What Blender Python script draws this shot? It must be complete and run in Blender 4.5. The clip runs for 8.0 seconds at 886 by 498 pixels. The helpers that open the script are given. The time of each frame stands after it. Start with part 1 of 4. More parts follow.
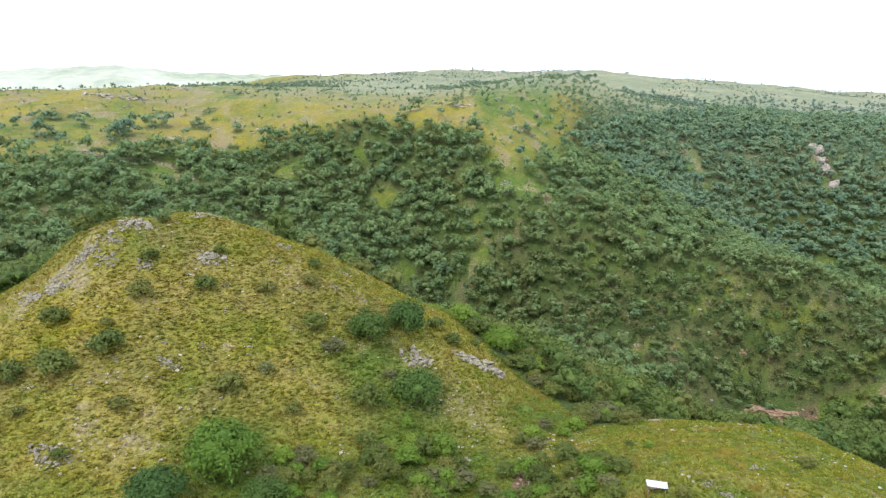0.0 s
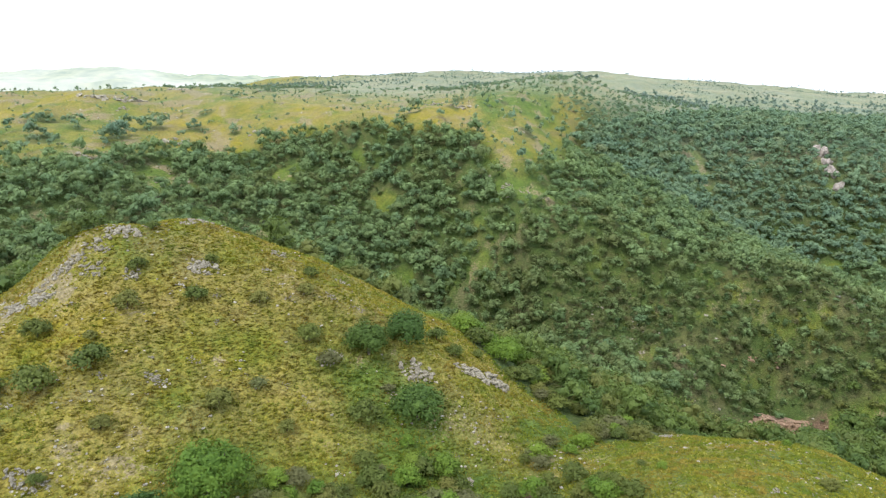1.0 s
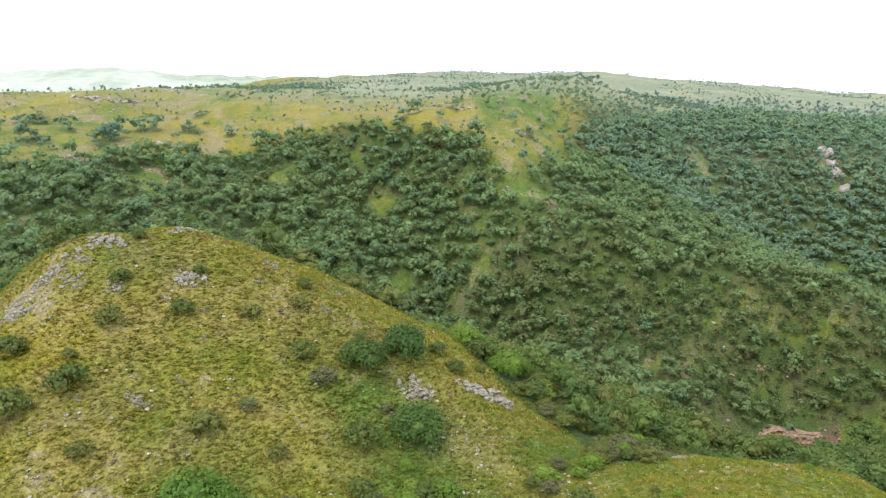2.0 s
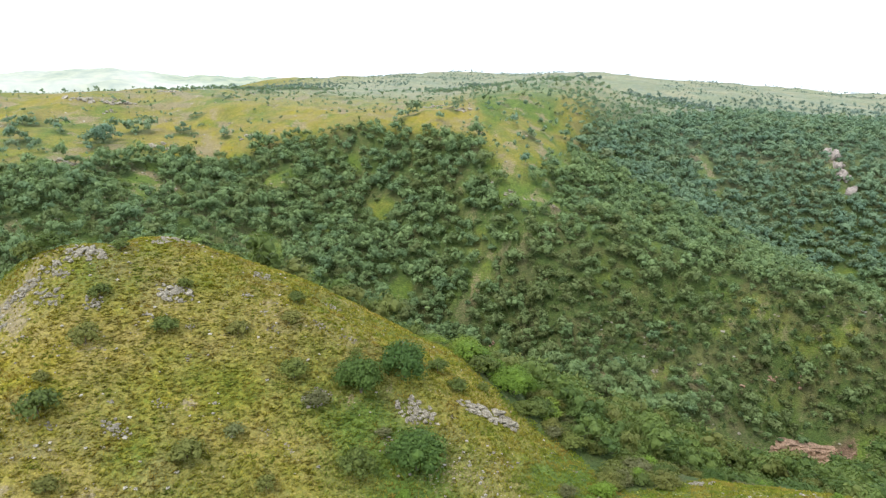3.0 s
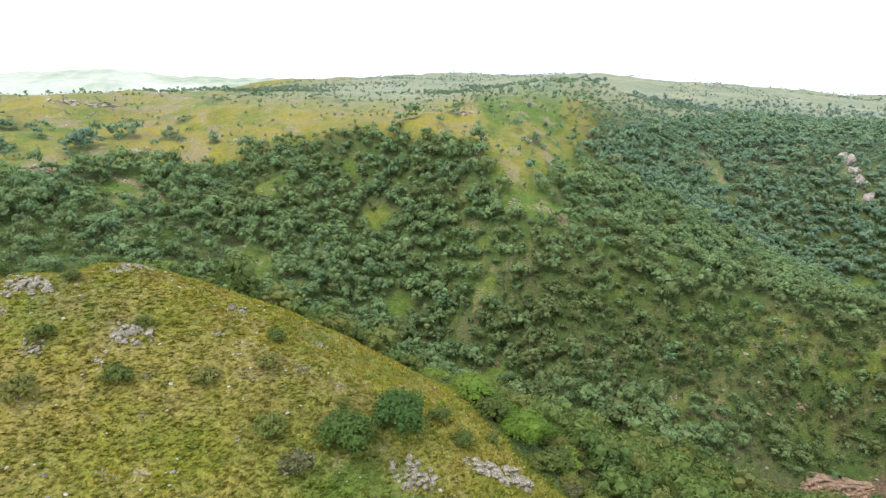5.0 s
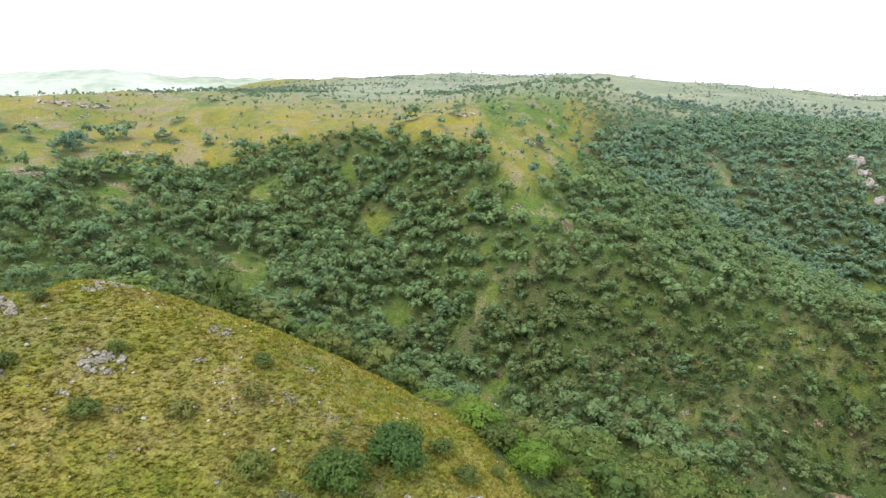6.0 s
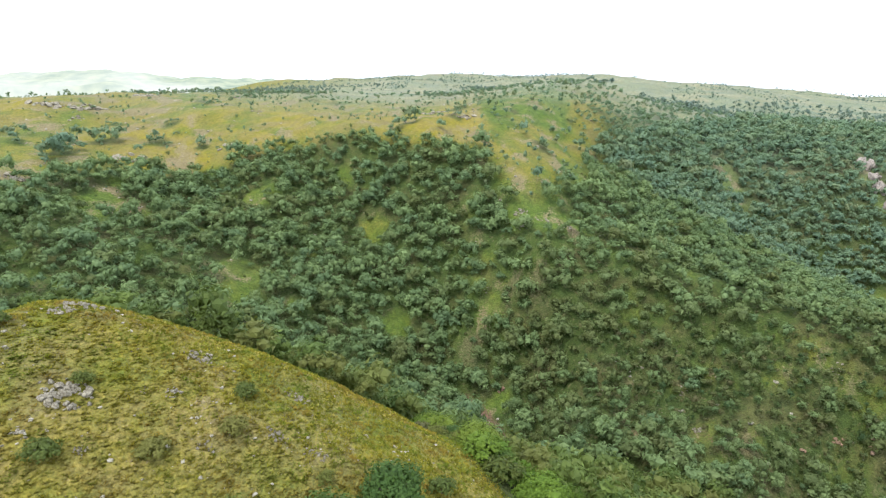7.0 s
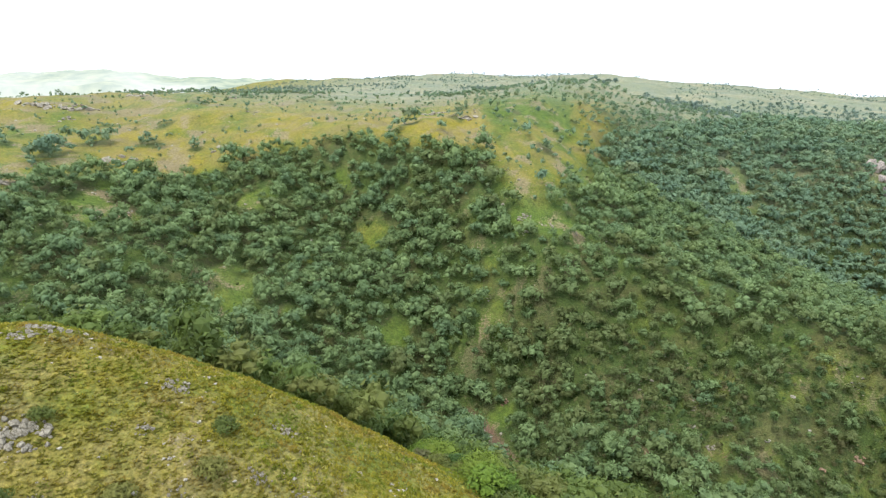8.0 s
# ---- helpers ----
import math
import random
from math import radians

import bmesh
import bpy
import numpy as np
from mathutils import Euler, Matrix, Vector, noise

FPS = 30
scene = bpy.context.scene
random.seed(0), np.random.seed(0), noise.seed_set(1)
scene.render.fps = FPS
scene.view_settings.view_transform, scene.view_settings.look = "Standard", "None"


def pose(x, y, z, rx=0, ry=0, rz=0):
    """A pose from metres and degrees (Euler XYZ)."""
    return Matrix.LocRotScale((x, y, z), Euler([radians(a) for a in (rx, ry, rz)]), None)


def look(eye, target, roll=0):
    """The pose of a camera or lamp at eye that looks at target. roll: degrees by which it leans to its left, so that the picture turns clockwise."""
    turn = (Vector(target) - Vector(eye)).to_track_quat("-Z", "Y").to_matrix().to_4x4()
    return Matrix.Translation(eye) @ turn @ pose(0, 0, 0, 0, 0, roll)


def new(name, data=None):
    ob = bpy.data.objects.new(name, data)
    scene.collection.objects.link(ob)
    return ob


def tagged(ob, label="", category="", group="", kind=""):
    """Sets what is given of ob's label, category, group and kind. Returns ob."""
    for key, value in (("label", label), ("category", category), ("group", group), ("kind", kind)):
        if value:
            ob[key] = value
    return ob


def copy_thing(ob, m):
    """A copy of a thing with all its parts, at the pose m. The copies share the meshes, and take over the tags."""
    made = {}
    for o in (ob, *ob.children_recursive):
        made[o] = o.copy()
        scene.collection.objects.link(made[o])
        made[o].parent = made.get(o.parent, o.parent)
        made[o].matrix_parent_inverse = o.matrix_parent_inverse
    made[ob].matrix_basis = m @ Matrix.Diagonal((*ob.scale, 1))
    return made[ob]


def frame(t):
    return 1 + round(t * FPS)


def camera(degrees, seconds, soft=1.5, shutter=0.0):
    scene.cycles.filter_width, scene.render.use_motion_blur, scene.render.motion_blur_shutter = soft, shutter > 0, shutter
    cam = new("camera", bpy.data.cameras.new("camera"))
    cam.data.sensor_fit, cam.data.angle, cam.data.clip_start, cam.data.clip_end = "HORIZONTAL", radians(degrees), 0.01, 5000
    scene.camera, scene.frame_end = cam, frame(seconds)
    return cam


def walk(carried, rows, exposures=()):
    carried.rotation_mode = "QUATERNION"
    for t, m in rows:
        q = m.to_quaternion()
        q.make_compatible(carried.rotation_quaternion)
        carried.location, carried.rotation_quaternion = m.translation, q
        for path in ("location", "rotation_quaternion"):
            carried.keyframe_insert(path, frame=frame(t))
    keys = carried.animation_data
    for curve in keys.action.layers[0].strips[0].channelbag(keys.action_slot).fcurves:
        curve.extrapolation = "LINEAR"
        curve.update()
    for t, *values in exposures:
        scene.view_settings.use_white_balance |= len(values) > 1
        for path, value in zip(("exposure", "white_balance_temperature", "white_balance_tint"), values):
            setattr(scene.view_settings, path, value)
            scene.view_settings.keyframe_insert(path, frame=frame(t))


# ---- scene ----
cam = camera(68.9, 8.0, soft=1.25)
PATH = [
    (0, pose(0.744, -16.124, 100.062, 74.164, -0.065, 0.011)),
    (0.5, pose(0.563, -13.748, 99.955, 74.204, -0.021, -0.036)),
    (1, pose(0.439, -11.128, 99.910, 74.251, -0.016, -0.050)),
    (1.5, pose(0.314, -8.264, 99.917, 74.276, -0.011, -0.094)),
    (3, pose(0.007, 1.374, 99.966, 74.327, 0.043, -0.179)),
    (3.5, pose(-0.102, 4.929, 99.932, 74.363, 0.044, -0.206)),
    (4, pose(-0.229, 8.532, 99.965, 74.394, 0.065, -0.239)),
    (4.5, pose(-0.369, 12.367, 99.999, 74.408, 0.038, -0.262)),
    (6, pose(-0.646, 24.263, 100.128, 74.429, -0.007, -0.257)),
    (6.5, pose(-0.740, 28.189, 100.139, 74.455, 0.006, -0.250)),
    (7, pose(-0.761, 32.126, 100.171, 74.473, -0.012, -0.251)),
    (7.5, pose(-0.799, 36.001, 100.149, 74.474, -0.008, -0.229)),
    (8, pose(-0.942, 39.957, 100.073, 74.464, -0.024, -0.247)),
]
walk(cam, PATH)

# ---- world and light: a bright overcast sky, a weak wide sun high behind the clouds ----
SUN_ELEV, SUN_AZ = 58.0, 215.0
world = bpy.data.worlds.new("overcast_sky")
scene.world = world
world.use_nodes = True
wt = world.node_tree
wt.nodes.clear()
w_out = wt.nodes.new("ShaderNodeOutputWorld")
w_bg = wt.nodes.new("ShaderNodeBackground")
w_sky = wt.nodes.new("ShaderNodeTexSky")
w_sky.sky_type, w_sky.sun_disc = "NISHITA", False
w_sky.sun_elevation, w_sky.sun_rotation = radians(SUN_ELEV), radians(SUN_AZ)
w_co = wt.nodes.new("ShaderNodeTexCoord")
w_noise = wt.nodes.new("ShaderNodeTexNoise")
w_noise.inputs["Scale"].default_value = 2.2
w_noise.inputs["Detail"].default_value = 5.0
w_ramp = wt.nodes.new("ShaderNodeMapRange")
w_ramp.inputs["From Min"].default_value, w_ramp.inputs["From Max"].default_value = 0.3, 0.7
w_ramp.inputs["To Min"].default_value, w_ramp.inputs["To Max"].default_value = 0.86, 0.97
w_mix = wt.nodes.new("ShaderNodeMix")
w_mix.data_type = "RGBA"
w_mix.inputs["B"].default_value = (9.7, 10.8, 12.7, 1)
w_bg.inputs["Strength"].default_value = 0.10
wt.links.new(w_co.outputs["Generated"], w_noise.inputs["Vector"])
wt.links.new(w_noise.outputs["Fac"], w_ramp.inputs["Value"])
wt.links.new(w_ramp.outputs["Result"], w_mix.inputs["Factor"])
wt.links.new(w_sky.outputs["Color"], w_mix.inputs["A"])
wt.links.new(w_mix.outputs["Result"], w_bg.inputs["Color"])
wt.links.new(w_bg.outputs["Background"], w_out.inputs["Surface"])

sun_data = bpy.data.lights.new("sun", "SUN")
sun_data.energy, sun_data.angle, sun_data.color = 1.5, radians(18), (1.0, 0.96, 0.89)
sun = new("sun", sun_data)
az, el = radians(SUN_AZ), radians(SUN_ELEV)
sun_from = Vector((math.sin(az) * math.cos(el), math.cos(az) * math.cos(el), math.sin(el)))
sun.matrix_world = look(sun_from * 300, (0, 0, 0))
scene.view_settings.exposure = 1.1


# ---- materials ----
def material(name, rough=0.9):
    m = bpy.data.materials.new(name)
    m.use_nodes = True
    nt = m.node_tree
    bsdf = nt.nodes["Principled BSDF"]
    bsdf.inputs["Roughness"].default_value = rough
    bsdf.inputs["Specular IOR Level"].default_value = 0.2
    return m, nt, bsdf


def node_noise(nt, scale, detail=4.0, rough=0.6, space="Object"):
    co = nt.nodes.new("ShaderNodeTexCoord")
    n = nt.nodes.new("ShaderNodeTexNoise")
    n.inputs["Scale"].default_value = scale
    n.inputs["Detail"].default_value = detail
    n.inputs["Roughness"].default_value = rough
    nt.links.new(co.outputs[space], n.inputs["Vector"])
    return n.outputs["Fac"]


def node_range(nt, value, a, b, c=0.0, d=1.0):
    r = nt.nodes.new("ShaderNodeMapRange")
    for key, v in (("From Min", a), ("From Max", b), ("To Min", c), ("To Max", d)):
        r.inputs[key].default_value = v
    nt.links.new(value, r.inputs["Value"])
    return r.outputs["Result"]


def node_mix(nt, fac, a, b, blend="MIX"):
    m = nt.nodes.new("ShaderNodeMix")
    m.data_type, m.blend_type = "RGBA", blend
    for key, v in (("Factor", fac), ("A", a), ("B", b)):
        if isinstance(v, (int, float)):
            m.inputs[key].default_value = v
        elif isinstance(v, tuple):
            m.inputs[key].default_value = (*v, 1)
        else:
            nt.links.new(v, m.inputs[key])
    return m.outputs["Result"]


def node_math(nt, op, a, b):
    m = nt.nodes.new("ShaderNodeMath")
    m.operation = op
    for i, v in enumerate((a, b)):
        if isinstance(v, (int, float)):
            m.inputs[i].default_value = v
        else:
            nt.links.new(v, m.inputs[i])
    return m.outputs[0]


def node_bump(nt, bsdf, height_socket, strength, distance):
    b = nt.nodes.new("ShaderNodeBump")
    b.inputs["Strength"].default_value, b.inputs["Distance"].default_value = strength, distance
    nt.links.new(height_socket, b.inputs["Height"])
    nt.links.new(b.outputs["Normal"], bsdf.inputs["Normal"])


def ground_material():
    """Grass cover in dry and lush tones, bare earth and reddish soil, by the cover map of the ground."""
    m, nt, bsdf = material("hill_ground", 0.95)
    at = nt.nodes.new("ShaderNodeAttribute")
    at.attribute_name = "cover"
    sep = nt.nodes.new("ShaderNodeSeparateColor")
    nt.links.new(at.outputs["Color"], sep.inputs["Color"])
    dry, bare, red = sep.outputs["Red"], sep.outputs["Green"], sep.outputs["Blue"]
    n_big, n_mid, n_fine = node_noise(nt, 0.045), node_noise(nt, 0.4, 5), node_noise(nt, 1.9, 5, 0.7)
    lush = node_mix(nt, node_range(nt, n_mid, 0.35, 0.65), (0.048, 0.088, 0.014), (0.098, 0.140, 0.022))
    gold = node_mix(nt, node_range(nt, n_mid, 0.32, 0.68), (0.160, 0.145, 0.010), (0.235, 0.180, 0.020))
    wob = node_math(nt, "ADD", dry, node_range(nt, n_big, 0.3, 0.7, -0.22, 0.22))
    wob = node_math(nt, "ADD", wob, node_range(nt, n_fine, 0.3, 0.7, -0.25, 0.25))
    col = node_mix(nt, node_range(nt, wob, 0.15, 0.85), lush, gold)
    earth = node_mix(nt, node_range(nt, n_fine, 0.35, 0.65), (0.135, 0.102, 0.050), (0.250, 0.205, 0.118))
    col = node_mix(nt, node_range(nt, node_math(nt, "ADD", bare, node_range(nt, n_fine, 0.3, 0.7, -0.35, 0.35)), 0.4, 0.6), col, earth)
    n_up = node_noise(nt, 0.09, 6, 0.7)
    col = node_mix(nt, node_math(nt, "MULTIPLY", node_range(nt, n_up, 0.40, 0.60, 0, 0.7), dry), col, (0.205, 0.160, 0.072))
    n_stain = node_noise(nt, 0.055, 6, 0.75)
    col = node_mix(nt, node_math(nt, "MULTIPLY", node_range(nt, n_stain, 0.50, 0.62, 0, 0.6), dry), col, (0.150, 0.122, 0.068))
    soil = node_mix(nt, node_range(nt, n_fine, 0.35, 0.65), (0.105, 0.060, 0.042), (0.195, 0.120, 0.085))
    col = node_mix(nt, node_range(nt, node_math(nt, "ADD", red, node_range(nt, n_fine, 0.3, 0.7, -0.25, 0.25)), 0.4, 0.6), col, soil)
    at2 = nt.nodes.new("ShaderNodeAttribute")
    at2.attribute_name = "floor"
    sep2 = nt.nodes.new("ShaderNodeSeparateColor")
    nt.links.new(at2.outputs["Color"], sep2.inputs["Color"])
    litter = node_mix(nt, node_range(nt, n_mid, 0.35, 0.65), (0.026, 0.046, 0.014), (0.050, 0.070, 0.021))
    litter = node_mix(nt, node_range(nt, n_fine, 0.4, 0.65, 0, 0.7), litter, (0.060, 0.094, 0.022))
    litter = node_mix(nt, node_range(nt, n_up, 0.48, 0.60, 0, 0.55), litter, (0.090, 0.074, 0.036))
    litter = node_mix(nt, node_range(nt, node_noise(nt, 0.7, 4, 0.7), 0.58, 0.68, 0, 0.8), litter, (0.165, 0.140, 0.075))
    col = node_mix(nt, sep2.outputs["Red"], col, litter)
    # upland herb with the haze of distance mixed into its base colour
    haze_sage = node_mix(nt, node_range(nt, n_mid, 0.35, 0.65), (0.140, 0.170, 0.115), (0.225, 0.240, 0.160))
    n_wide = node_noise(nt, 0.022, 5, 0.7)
    haze_sage = node_mix(nt, node_range(nt, n_wide, 0.46, 0.60, 0, 0.75), haze_sage, (0.290, 0.255, 0.170))
    haze_sage = node_mix(nt, node_range(nt, n_big, 0.45, 0.6, 0, 0.7), haze_sage, (0.130, 0.168, 0.135))
    col = node_mix(nt, sep2.outputs["Green"], col, haze_sage)
    n_grain, n_clod = node_noise(nt, 4.5, 4, 0.75), node_noise(nt, 1.3, 5, 0.75)
    col = node_mix(nt, 1.0, col, node_range(nt, n_grain, 0.3, 0.7, 0.65, 1.3), "MULTIPLY")
    col = node_mix(nt, 1.0, col, node_range(nt, n_clod, 0.32, 0.68, 0.6, 1.4), "MULTIPLY")
    # tussocks: darker gaps between the clumps of grass
    vor = nt.nodes.new("ShaderNodeTexVoronoi")
    vor.inputs["Scale"].default_value = 2.4
    co = nt.nodes.new("ShaderNodeTexCoord")
    nt.links.new(co.outputs["Object"], vor.inputs["Vector"])
    col = node_mix(nt, node_range(nt, vor.outputs["Distance"], 0.25, 0.75, 0.0, 0.15), col, (0.07, 0.085, 0.015))
    nt.links.new(col, bsdf.inputs["Base Color"])
    node_bump(nt, bsdf, node_math(nt, "SUBTRACT", n_fine, vor.outputs["Distance"]), 0.7, 0.35)
    return m


def leaf_material(name, dark, light, accent, cool, per_object):
    """Foliage: each leaf clump varies, and each plant leans to its own tone."""
    m, nt, bsdf = material(name, 0.7)
    geo = nt.nodes.new("ShaderNodeNewGeometry")
    if per_object:
        tone = nt.nodes.new("ShaderNodeObjectInfo").outputs["Random"]
    else:
        at = nt.nodes.new("ShaderNodeAttribute")
        at.attribute_name = "tone"
        tone = at.outputs["Fac"]
    own = node_math(nt, "FRACT", node_math(nt, "MULTIPLY", tone, 37.0), 0.0)
    lot = node_math(nt, "ADD", node_math(nt, "MULTIPLY", geo.outputs["Random Per Island"], 0.5), node_math(nt, "MULTIPLY", own, 0.5))
    col = node_mix(nt, lot, dark, light)
    col = node_mix(nt, node_range(nt, tone, 0.55, 1.0, 0.0, 0.8), col, accent)
    col = node_mix(nt, node_range(nt, tone, 0.0, 0.45, 0.6, 0.0), col, cool)
    nt.links.new(col, bsdf.inputs["Base Color"])
    tr = nt.nodes.new("ShaderNodeBsdfTranslucent")
    nt.links.new(node_mix(nt, 0.6, col, (0.16, 0.22, 0.03)), tr.inputs["Color"])
    mix = nt.nodes.new("ShaderNodeMixShader")
    mix.inputs["Fac"].default_value = 0.25
    nt.links.new(bsdf.outputs["BSDF"], mix.inputs[1])
    nt.links.new(tr.outputs["BSDF"], mix.inputs[2])
    nt.links.new(mix.outputs["Shader"], nt.nodes["Material Output"].inputs["Surface"])
    return m


def grass_material():
    """Tussock blades from dark green to pale straw, with reddish withered patches."""
    m, nt, bsdf = material("tussock_grass", 0.8)
    geo = nt.nodes.new("ShaderNodeNewGeometry")
    at = nt.nodes.new("ShaderNodeAttribute")
    at.attribute_name = "tone"
    at2 = nt.nodes.new("ShaderNodeAttribute")
    at2.attribute_name = "shade"

    def ramp(*stops):
        r = nt.nodes.new("ShaderNodeValToRGB")
        while len(r.color_ramp.elements) < len(stops):
            r.color_ramp.elements.new(0.5)
        for e, (p, c) in zip(r.color_ramp.elements, stops):
            e.position, e.color = p, (*c, 1)
        nt.links.new(node_math(nt, "ADD", node_math(nt, "MULTIPLY", geo.outputs["Random Per Island"], 0.4), node_range(nt, at2.outputs["Fac"], 0.8, 1.2, 0.0, 0.6)), r.inputs["Fac"])
        return r.outputs["Color"]

    lush = ramp((0.0, (0.066, 0.092, 0.008)), (0.4, (0.100, 0.136, 0.010)), (0.8, (0.150, 0.180, 0.018)), (0.97, (0.25, 0.26, 0.06)))
    gold = ramp((0.0, (0.125, 0.116, 0.006)), (0.35, (0.190, 0.165, 0.008)), (0.75, (0.255, 0.210, 0.020)), (0.96, (0.36, 0.31, 0.085)))
    col = node_mix(nt, at.outputs["Fac"], lush, gold)
    patch = node_noise(nt, 0.22, 5, 0.65)
    col = node_mix(nt, node_range(nt, patch, 0.47, 0.62, 0, 0.62), col, (0.235, 0.145, 0.030))
    green = node_noise(nt, 0.31, 4, 0.6)
    col = node_mix(nt, node_range(nt, green, 0.51, 0.64, 0, 0.7), col, (0.082, 0.135, 0.010))
    col = node_mix(nt, 1.0, col, at2.outputs["Fac"], "MULTIPLY")
    nt.links.new(col, bsdf.inputs["Base Color"])
    tr = nt.nodes.new("ShaderNodeBsdfTranslucent")
    nt.links.new(col, tr.inputs["Color"])
    mix = nt.nodes.new("ShaderNodeMixShader")
    mix.inputs["Fac"].default_value = 0.45
    nt.links.new(bsdf.outputs["BSDF"], mix.inputs[1])
    nt.links.new(tr.outputs["BSDF"], mix.inputs[2])
    nt.links.new(mix.outputs["Shader"], nt.nodes["Material Output"].inputs["Surface"])
    return m


def rock_material(name, dark, light, lichen):
    """Weathered stone: mottled, lichened, with dark joints."""
    m, nt, bsdf = material(name, 0.9)
    n1, n2 = node_noise(nt, 0.9, 6, 0.7), node_noise(nt, 4.0, 5, 0.7)
    col = node_mix(nt, node_range(nt, n1, 0.35, 0.65), dark, light)
    col = node_mix(nt, node_range(nt, n2, 0.50, 0.70, 0, 0.8), col, lichen)
    vor = nt.nodes.new("ShaderNodeTexVoronoi")
    vor.feature = "DISTANCE_TO_EDGE"
    vor.inputs["Scale"].default_value = 1.1
    co = nt.nodes.new("ShaderNodeTexCoord")
    nt.links.new(co.outputs["Object"], vor.inputs["Vector"])
    joint = node_range(nt, vor.outputs["Distance"], 0.0, 0.045, 0.8, 0.0)
    col = node_mix(nt, joint, col, (0.07, 0.06, 0.042))
    nt.links.new(col, bsdf.inputs["Base Color"])
    node_bump(nt, bsdf, node_math(nt, "SUBTRACT", n2, joint), 1.0, 0.15)
    return m


def plain_material(name, a, b, scale, rough=0.7, metal=0.0):
    m, nt, bsdf = material(name, rough)
    bsdf.inputs["Metallic"].default_value = metal
    n = node_noise(nt, scale, 5, 0.65)
    nt.links.new(node_mix(nt, node_range(nt, n, 0.35, 0.65), a, b), bsdf.inputs["Base Color"])
    node_bump(nt, bsdf, n, 0.3, 0.02)
    return m


M_GROUND = ground_material()
# dark accent paints valley shade on spur trees, cool tone paints haze
M_FOREST = leaf_material("forest_foliage", (0.064, 0.106, 0.040), (0.190, 0.262, 0.100), (0.092, 0.102, 0.032), (0.096, 0.156, 0.078), False)
M_SCRUB = leaf_material("olive_scrub", (0.036, 0.060, 0.018), (0.098, 0.132, 0.040), (0.100, 0.088, 0.040), (0.040, 0.084, 0.034), False)
M_GULLY = leaf_material("gully_foliage", (0.038, 0.066, 0.014), (0.125, 0.172, 0.038), (0.126, 0.128, 0.034), (0.046, 0.088, 0.024), False)
# aerial haze put into the leaf colours of far and upland plants
M_HAZE_SCRUB = leaf_material("haze_paled_scrub", (0.095, 0.140, 0.115), (0.165, 0.215, 0.170), (0.16, 0.185, 0.125), (0.110, 0.165, 0.150), False)
M_UPPER_HAZE = leaf_material("upland_haze_foliage", (0.088, 0.142, 0.080), (0.180, 0.258, 0.140), (0.165, 0.188, 0.092), (0.100, 0.170, 0.116), False)
M_SHRUB = leaf_material("shrub_foliage", (0.042, 0.062, 0.012), (0.134, 0.154, 0.032), (0.145, 0.136, 0.034), (0.050, 0.084, 0.020), True)
M_TREE = leaf_material("tree_foliage", (0.018, 0.044, 0.008), (0.098, 0.158, 0.030), (0.080, 0.120, 0.022), (0.030, 0.070, 0.016), True)
M_BRIGHT = leaf_material("bright_foliage", (0.044, 0.092, 0.010), (0.165, 0.245, 0.028), (0.150, 0.190, 0.026), (0.066, 0.130, 0.018), True)
M_TWIG = leaf_material("grey_twigs", (0.078, 0.078, 0.030), (0.140, 0.138, 0.054), (0.11, 0.125, 0.042), (0.10, 0.10, 0.042), True)
M_GRASS = grass_material()
M_ROCK = rock_material("grey_granite", (0.155, 0.134, 0.100), (0.39, 0.350, 0.268), (0.24, 0.215, 0.135))
M_PALE = rock_material("pale_stone", (0.20, 0.180, 0.135), (0.40, 0.365, 0.285), (0.24, 0.220, 0.15))
M_REDROCK = rock_material("reddish_rock", (0.170, 0.105, 0.068), (0.400, 0.265, 0.180), (0.25, 0.17, 0.11))
M_CRAG = rock_material("pinkish_grey_crag", (0.230, 0.195, 0.170), (0.43, 0.375, 0.325), (0.29, 0.26, 0.21))
M_BARK = plain_material("bark", (0.06, 0.048, 0.035), (0.14, 0.115, 0.085), 3.0, 0.95)
M_ROOF = plain_material("white_sheet_roof", (0.70, 0.71, 0.72), (0.84, 0.84, 0.83), 2.0, 0.45)
M_POST = plain_material("weathered_wood", (0.16, 0.12, 0.085), (0.28, 0.23, 0.17), 4.0, 0.9)
M_WALL = plain_material("mud_wall", (0.25, 0.19, 0.14), (0.38, 0.31, 0.24), 3.0, 0.95)

